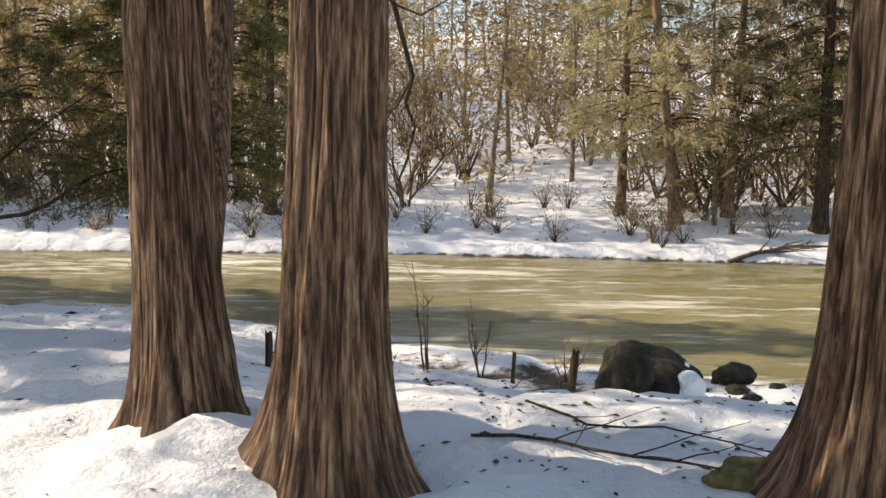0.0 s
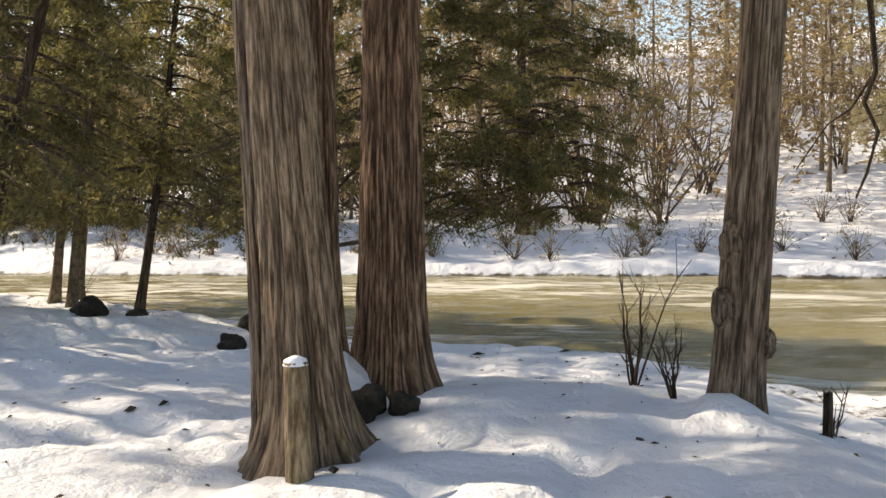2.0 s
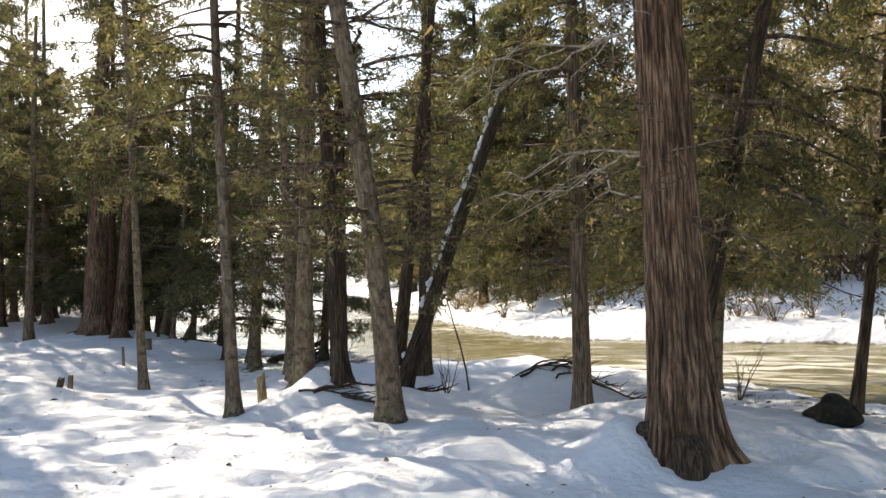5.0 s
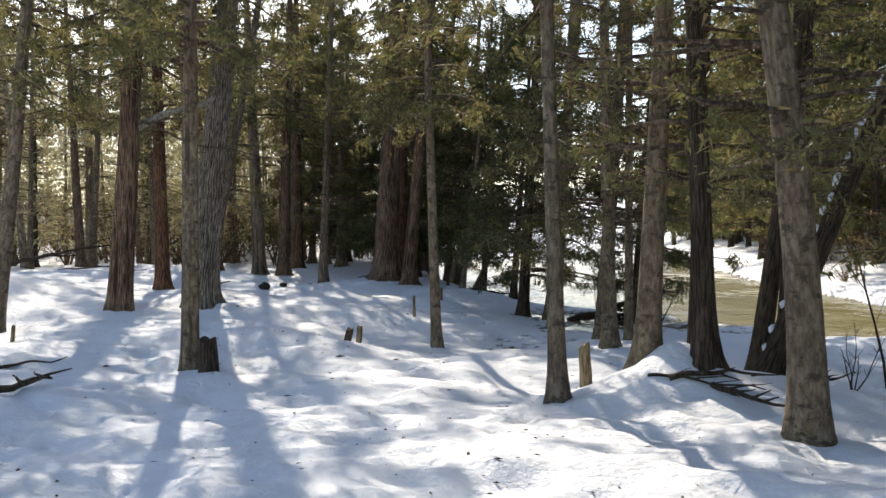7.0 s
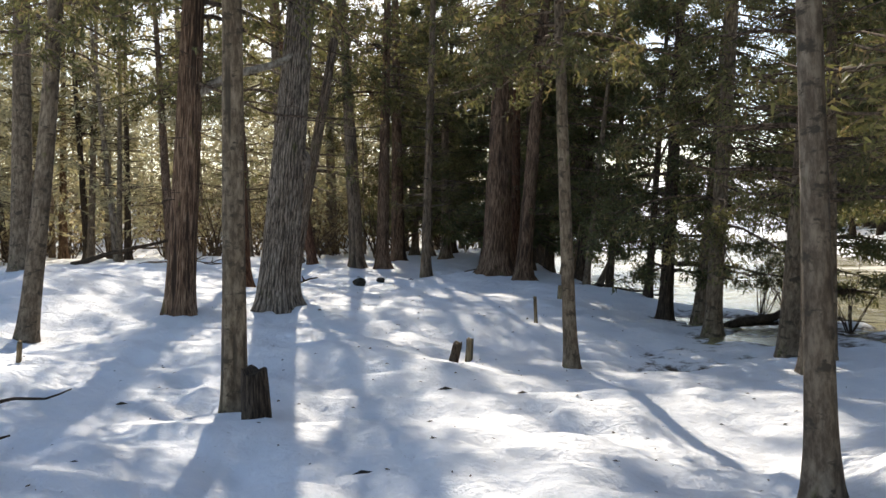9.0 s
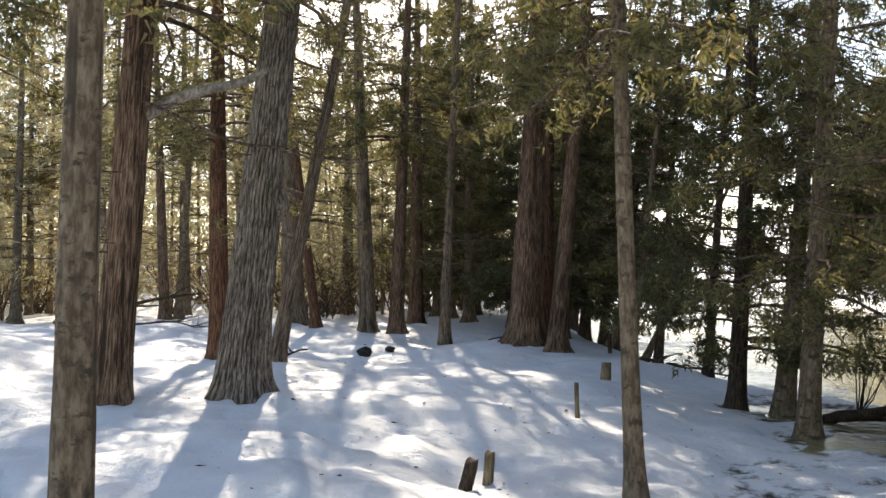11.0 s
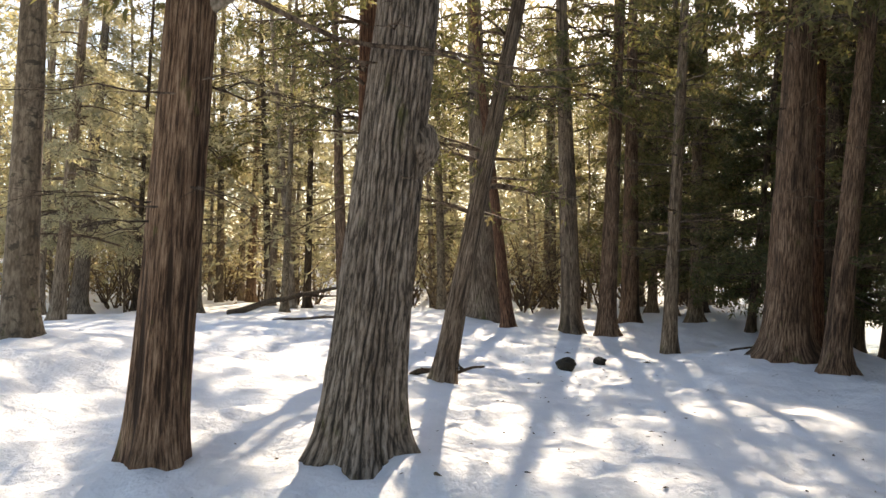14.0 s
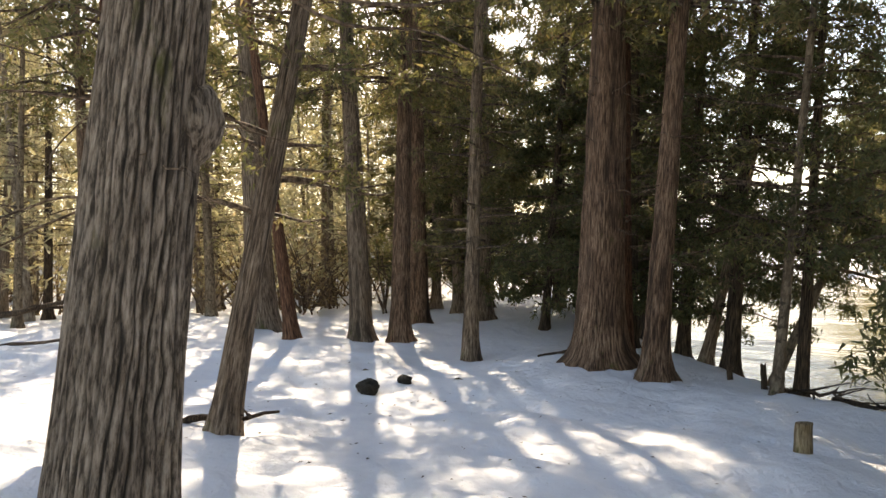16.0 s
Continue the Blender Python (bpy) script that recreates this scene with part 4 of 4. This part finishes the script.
stump("cut_log", -4.62, 5.72, 0.075, 0.66, (-0.06, 0.12), CUT_WOOD, "pale cut log standing against a cedar with snow on top", snow=True)
stump("stump", -1.48, 7.4, 0.032, 0.28, (0.0, 0.0), DARK_BARK, "small dark broken stump in the snow", cut=False)
stump("stump", 1.28, 8.5, 0.04, 0.42, (0.1, 0.0), DARK_BARK, "thin dark broken stub by the water", cut=False)
stump("stump", 0.72, 8.7, 0.02, 0.3, (0.05, 0.0), DARK_BARK, "thin dark broken stub by the water", cut=False)
stump("stake", -25.66, 11.18, 0.07, 0.30, (0.05, 0.3), DARK_BARK, "short dark stake with a broken top in snow", cut=False)
stump("stake", -25.95, 11.57, 0.055, 0.30, (0.02, 0.1), CUT_WOOD, "short pale stake with a broken top in snow", cut=False)
stump("stake", -28.95, 14.37, 0.035, 0.46, (0, 0), CUT_WOOD, "thin upright wooden stake in open snow", cut=False)
stump("stump", -32.33, 16.95, 0.1, 0.33, (0.05, 0.05), CUT_WOOD, "small grey cut stump on the bank")
stump("post", -19.67, 12.0, 0.08, 0.55, (0, 0), CUT_WOOD, "short grey wooden post with a slanted top", cut=False)
stump("stump", -22.2, 7.72, 0.13, 0.44, (0, 0), DARK_BARK, "charred black hollow stump beside a slim tree", cut=False)
stump("stake", -25.5, 5.6, 0.03, 0.22, (0.1, 0.1), CUT_WOOD, "short pale stick standing in the snow", cut=False)
stump("stump", -36.3, 20.1, 0.05, 0.4, (0, 0), DARK_BARK, "dark broken stub on the bank", cut=False)
stump("stump", -36.9, 19.9, 0.05, 0.5, (0, 0), DARK_BARK, "dark broken stub on the bank", cut=False)


# ---- parts of the near trees ----
def lump(parent, at, size, mat, seed, name="burl"):
    bm = bmesh.new()
    bmesh.ops.create_icosphere(bm, subdivisions=4, radius=1.0)
    co = np.array([v.co[:] for v in bm.verts])
    f = 0.7 + 0.5 * vnoise(co * 1.3 + seed) + 0.16 * vnoise(co * 5 + seed)
    for v, k in zip(bm.verts, f):
        v.co = Vector([c * q for c, q in zip(v.co, size)]) * float(k) + Vector(at)
    for face in bm.faces:
        face.smooth = True
    me = bpy.data.meshes.new(name)
    bm.to_mesh(me)
    bm.free()
    return part(name, me, mat, parent, "rough rounded burl" if name == "burl" else "dark gnarled root")


g = Geo()
tube(g, [(0.0, 0.08, 0.4), (-0.01, 0.3, 0.9), (-0.02, 0.65, 1.5), (-0.04, 0.9, 2.2), (-0.05, 1.05, 3.2), (-0.05, 1.2, 8.0)], [0.15, 0.13, 0.11, 0.1, 0.09, 0.05], 28)
part("stem", g.mesh("stem"), CEDAR, FORKED, "second slimmer stem of the forked trunk")
lump(OAK_TREE, (0.12, 0.55, 2.55), (0.19, 0.15, 0.22), OAK, 3)
lump(KNOB, (0.17, -0.02, 0.6), (0.08, 0.08, 0.12), GREY_CEDAR, 4)
lump(KNOB, (0.15, -0.06, 0.95), (0.07, 0.07, 0.13), GREY_CEDAR, 5)
lump(KNOB, (-0.06, -0.1, 0.8), (0.09, 0.06, 0.16), GREY_CEDAR, 6)
lump(KNOB, (-0.03, -0.1, 1.25), (0.08, 0.05, 0.13), GREY_CEDAR, 7)
g = Geo()
hang = np.array([(0.2, 0.1, 5.2), (1.0, 1.7, 4.5), (1.55, 2.9, 3.5), (1.75, 3.4, 2.75), (1.66, 3.45, 2.45), (1.78, 3.4, 2.15), (1.68, 3.4, 1.75), (1.58, 3.4, 1.5)])
tube(g, hang, np.linspace(0.04, 0.012, 8), 6)
tube(g, [hang[3], hang[3] + Vector((-0.2, 0.1, -0.35)), hang[3] + Vector((-0.42, 0.1, -0.5)), hang[3] + Vector((-0.7, 0.2, -0.95))], [0.016, 0.013, 0.01, 0.006], 5)
tube(g, [hang[2], hang[2] + Vector((0.3, 0.1, -0.1)), hang[2] + Vector((0.7, 0.2, 0.15))], [0.016, 0.012, 0.007], 5)
part("branch", g.mesh("branch"), DARK_BARK, KNOB, "thin dark branch hanging over the water")
g = Geo()
s = np.linspace(0, 1, 12)
tube(g, np.stack([0.12 + 0.15 * s, 0.3 + 1.9 * s, 3.68 + 0.75 * s + 0.12 * np.sin(5 * s) + 0.25 * s * s], -1), 0.085 - 0.03 * s, 10)
part("limb", g.mesh("limb"), LICHEN, T5, "pale broken limb without bark")
g = Geo()
tube(g, np.stack([0.25 + 0.5 * s + 0.04 * np.sin(9 * s), 0.35 + 3.3 * s, 4.0 - 1.15 * s ** 0.8 + 0.35 * s ** 3 + 0.05 * np.sin(13 * s)], -1), 0.03 * (1 - 0.7 * s), 6)
tube(g, np.stack([0.6 + 0.5 * s, 2.2 + 1.6 * s, 3.3 - 0.55 * s + 0.05 * np.sin(11 * s)], -1), 0.014 * (1 - 0.7 * s), 5)
part("branch", g.mesh("branch"), TWIG, T5, "long thin drooping bare branch")

g, r4 = Geo(), np.random.default_rng(44)
for k in range(17):
    z, a, ll = r4.uniform(2.3, 5.6), (r4.normal(-2.6, 0.55) if k < 12 else r4.uniform(0, 6.28)), r4.uniform(0.7, 2.0)
    kink = np.cumsum(r4.normal(0, 0.04, (12, 3)), 0) * ll
    c = np.stack([0.2 * math.cos(a) + s * ll * math.cos(a), 0.2 * math.sin(a) + s * ll * math.sin(a), z + ll * (0.25 * s - 0.75 * s ** 2 + 0.3 * s ** 4)], -1) + kink
    tube(g, c, 0.015 * (1 - 0.7 * s), 5)
    for q in range(7):
        p0, b, l2 = c[r4.integers(3, 11)], a + r4.normal(0, 0.9), ll * r4.uniform(0.15, 0.4)
        u = np.linspace(0, 1, 5)
        tube(g, p0 + np.stack([u * l2 * math.cos(b), u * l2 * math.sin(b), -0.5 * l2 * u ** 1.5], -1) + np.cumsum(r4.normal(0, 0.04, (5, 3)), 0) * l2, 0.008 * (1 - 0.7 * u), 4)
tagged(part("dead_limb", g.mesh("dead_limb"), LICHEN, SOLO, "arching pale dead limbs with lichen"), kind="stuff")
lump(SOLO, (-0.2, -0.2, 0.08), (0.17, 0.15, 0.3), DARK_BARK, 8, "root")
lump(SOLO, (0.22, -0.3, 0.02), (0.16, 0.13, 0.34), DARK_BARK, 9, "root")

# snow along the leaning trunk
g = Geo()
r9 = np.random.default_rng(9)
for z in np.arange(0.25, 5.4, 0.085):
    if r9.uniform() < 0.62:
        c = np.array(LEAN_AXIS(z)) + np.array([-18.9, 14.55, float(ground_z(-18.9, 14.55))])
        side = np.array([-0.68, -0.66, 0.3]) * (0.155 - 0.006 * z)
        w = r9.uniform(0.035, 0.075) * (1.25 - 0.12 * z)
        at = c + side + r9.normal(0, 0.012, 3)
        along = np.array([0.33, 0.26, 1.0]) * 0.055
        tube(g, [at - along, at, at + along], [w * 0.5, w, w * 0.55], 8)
tagged(linked("snow_strip", g.mesh("snow_strip"), CLEAN_SNOW), "patchy snow lying along a leaning dark trunk", "snow", kind="stuff")


# ---- fallen branches, shrubs and brush piles ----
def branch_thing(name, x, y, yaw, length, r, seed, label, mat=DARK_BARK, rise_to=0.05, forks=5):
    """A crooked branch that lies on the snow: a stem and its forks."""
    rn, g = np.random.default_rng(seed), Geo()
    root = tagged(new(name), label, "branch")
    root.location = base = Vector((x, y, float(surface(x, y))))
    q = np.linspace(0, 1, 10)
    px = q * length * math.cos(yaw) + np.cumsum(rn.normal(0, 0.02, 10)) * length
    py = q * length * math.sin(yaw) + np.cumsum(rn.normal(0, 0.02, 10)) * length
    pz = surface(px + x, py + y) - base.z + r * 0.5 + rise_to * q * length
    tube(g, np.stack([px, py, pz], -1), r * (1 - 0.7 * q), 7)
    part("stem", g.mesh("stem"), mat, root)
    for k in range(forks):
        i, g = rn.integers(2, 9), Geo()
        a, ll = yaw + rn.choice([-1, 1]) * rn.uniform(0.3, 1.2), length * rn.uniform(0.15, 0.4)
        u = np.linspace(0, 1, 5)
        fx, fy = px[i] + u * ll * math.cos(a), py[i] + u * ll * math.sin(a)
        low = surface(fx + x, fy + y) - base.z
        tube(g, np.stack([fx, fy, np.maximum(pz[i] + u * ll * rn.uniform(-0.1, 0.35), low)], -1) + np.cumsum(rn.normal(0, 0.02, (5, 3)), 0) * ll, r * 0.45 * (1 - 0.7 * u), 5)
        part("fork", g.mesh("fork"), mat, root)
    return root


branch_thing("fallen_branch", 0.15, 4.6, -0.5, 1.9, 0.011, 1, "thin brown branch lying on patchy snow", forks=7)
branch_thing("fallen_branch", 0.5, 5.1, -0.7, 1.6, 0.009, 2, "thin brown branch lying on patchy snow", forks=6)
branch_thing("fallen_branch", 0.2, 7.1, 0.2, 0.9, 0.014, 3, "small dark twig on the snow")
branch_thing("fallen_log", -28.9, 18.9, 0.55, 2.6, 0.11, 4, "dark fallen log at the bank's edge", rise_to=0.28)
branch_thing("fallen_branch", -29.2, 19.5, 0.2, 2.6, 0.05, 5, "dark fallen branch in a tangle", rise_to=0.1, forks=9)
branch_thing("fallen_branch", -27.8, 19.3, -0.4, 2.2, 0.045, 6, "dark fallen branch in a tangle", rise_to=0.05, forks=9)
branch_thing("fallen_branch", -36.6, 20.6, -0.3, 2.6, 0.05, 7, "dark fallen branch on the bank", forks=8)
branch_thing("fallen_branch", -35.0, 20.3, 0.1, 2.2, 0.05, 8, "dark fallen branch on the bank", forks=8)
branch_thing("fallen_branch", -43.0, 8.2, 1.0, 2.4, 0.04, 9, "grey fallen branch with many twigs", TWIG, 0.1, 12)
branch_thing("fallen_branch", -35.3, 10.6, 0.7, 1.6, 0.05, 10, "rotten dark wood at a slanting tree's foot", rise_to=0.15, forks=8)
branch_thing("fallen_log", -52.0, 6.0, 1.3, 4.5, 0.12, 11, "dark fallen log deep in the grove", rise_to=0.2)
branch_thing("fallen_branch", -15.7, 13.9, 0.6, 1.5, 0.018, 12, "dark branch on a snow-covered brush pile", forks=9)
branch_thing("fallen_branch", -15.0, 13.9, 1.1, 1.2, 0.018, 13, "dark branch on a snow-covered brush pile", forks=9)
branch_thing("fallen_branch", -18.6, 13.9, 0.2, 1.0, 0.018, 14, "dark roots and twigs in the snow", forks=7)
branch_thing("fallen_branch", -17.5, 11.1, 0.5, 1.1, 0.02, 15, "dark branch at the foot of a tree", forks=8)
for k, (bx, by, turn) in enumerate(((-15.9, 14.1, 0.3), (-15.5, 13.8, 0.9), (-15.1, 14.0, 1.5), (-14.8, 14.3, 0.5), (-15.4, 14.4, 2.3))):
    branch_thing("fallen_branch", bx, by, turn, 1.1, 0.022, 40 + k, "dark branch poking out of a snowy brush pile", rise_to=0.08, forks=7)
for k, (bx, by, turn) in enumerate(((-17.0, 11.5, 0.2), (-17.3, 11.2, 0.9), (-18.7, 14.0, 0.4), (-18.4, 14.2, 1.2), (-18.9, 13.9, -0.4))):
    branch_thing("fallen_branch", bx, by, turn, 0.9, 0.035, 50 + k, "dark crooked root lying in the snow", rise_to=0.1, forks=6)
branch_thing("fallen_branch", -19.6, 4.9, 2.6, 1.5, 0.05, 16, "dark knobbly branch lying in the snow", forks=4)
branch_thing("fallen_branch", -22.5, 5.2, 2.4, 1.4, 0.025, 17, "dark stick lying on bright snow", forks=0)
branch_thing("fallen_branch", -40.2, 18.0, 0.4, 1.5, 0.03, 18, "dark twigs on shaded snow", forks=6)
branch_thing("driftwood", 7.9, 24.0, 0.05, 3.4, 0.07, 19, "grey driftwood log along the far shore", TWIG, 0.02, 8)


def shrub(x, y, height, stems, seed, label, mat=TWIG, spread=0.35):
    """Bare stems with their twigs, from one root."""
    rn = np.random.default_rng(seed)
    root = tagged(new("shrub"), label, "shrub")
    root.location = (x, y, float(surface(x, y)))
    for k in range(stems):
        g = Geo()
        a, ll, le = rn.uniform(0, 6.283), height * rn.uniform(0.5, 1.1), rn.uniform(0.05, spread)
        q = np.linspace(0, 1, 7)
        c = np.stack([q * ll * le * math.cos(a), q * ll * le * math.sin(a), q * ll - 0.05], -1) + np.cumsum(rn.normal(0, 0.018, (7, 3)), 0) * ll
        tube(g, c, 0.012 * (1 - 0.75 * q) * height ** 0.5, 5)
        for t in range(5):
            m = c[rn.integers(2, 6)]
            b, l2 = rn.uniform(0, 6.283), ll * rn.uniform(0.15, 0.4)
            u = np.linspace(0, 1, 4)
            tube(g, m + np.stack([u * l2 * 0.6 * math.cos(b), u * l2 * 0.6 * math.sin(b), u * l2 * 0.8], -1), 0.005 * (1 - 0.7 * u), 3)
        part("stem", g.mesh("stem"), mat, root)
    return root


shrub(-0.15, 9.0, 1.1, 3, 1, "thin bare shrub at the river's edge")
shrub(0.42, 9.0, 1.0, 4, 2, "thin bare shrub at the river's edge")
shrub(-0.45, 6.8, 0.55, 6, 3, "low bare twigs in the snow")
shrub(1.25, 8.7, 0.8, 3, 4, "thin bare shrub beside a boulder")
shrub(-2.75, 8.5, 1.0, 9, 5, "dark bare shrub stems on the bank", DARK_BARK, 0.6)
shrub(-2.45, 8.1, 0.8, 7, 6, "dark bare shrub stems on the bank", DARK_BARK, 0.5)
shrub(-16.7, 14.0, 2.3, 1, 7, "thin dead sapling in the snow", DARK_BARK, 0.2)
shrub(-16.9, 13.6, 0.7, 5, 8, "arched dark twigs in the snow", DARK_BARK, 0.9)
shrub(-1.43, 7.46, 0.5, 4, 9, "low bare twigs beside a stump")
shrub(-28.0, 19.9, 1.6, 9, 10, "dark tangled shrub at the bank", DARK_BARK, 0.9)
shrub(-26.4, 19.7, 1.4, 9, 11, "dark tangled shrub at the bank", DARK_BARK, 0.9)
shrub(-29.3, 20.2, 1.5, 9, 12, "dark tangled shrub at the bank", DARK_BARK, 0.9)
shrub(6.3, 25.0, 1.5, 9, 13, "brown bare shrub on the far shore", TWIG, 0.7)
shrub(-13.0, 15.9, 0.8, 6, 14, "thin twigs on the bank", TWIG, 0.8)


# ---- litter on the snow ----
def litter():
    rn, g = np.random.default_rng(21), Geo()
    for k in range(2600):
        if k < 1300:
            x = rn.uniform(-17, 4)
            y = float(np.interp(x, NEAR_X, NEAR_Y)) - abs(rn.normal(0, 1.7)) - 0.3
        elif k < 1700:
            x, y = rn.uniform(-0.2, 3.5), rn.uniform(3.5, 7.5)
        else:
            x, y = rn.uniform(-42, 2), 0
            y = float(np.interp(x, (-42, -18, -7, 2), (14, 9, 6, 4))) + rn.normal(0, 3)
        a, s = rn.uniform(0, 6.283), rn.uniform(0.008, 0.024) * (2.4 if rn.uniform() < 0.06 else 1)
        z = float(surface(x, y)) + 0.006
        d, w = np.array([math.cos(a), math.sin(a), 0]) * s * 1.6, np.array([-math.sin(a), math.cos(a), 0]) * s * rn.uniform(0.3, 0.8)
        c, up = np.array([x, y, z]), np.array([0, 0, s * rn.uniform(0.2, 0.7)])
        g.add([c - d, c + w, c + d, c - w, c + up], np.array([[0, 1, 4], [1, 2, 4], [2, 3, 4], [3, 0, 4]]))
    return tagged(linked("leaf_litter", g.mesh("leaf_litter", False), LITTER), "dark leaves and bark scraps scattered on snow", "litter", kind="stuff")


litter()
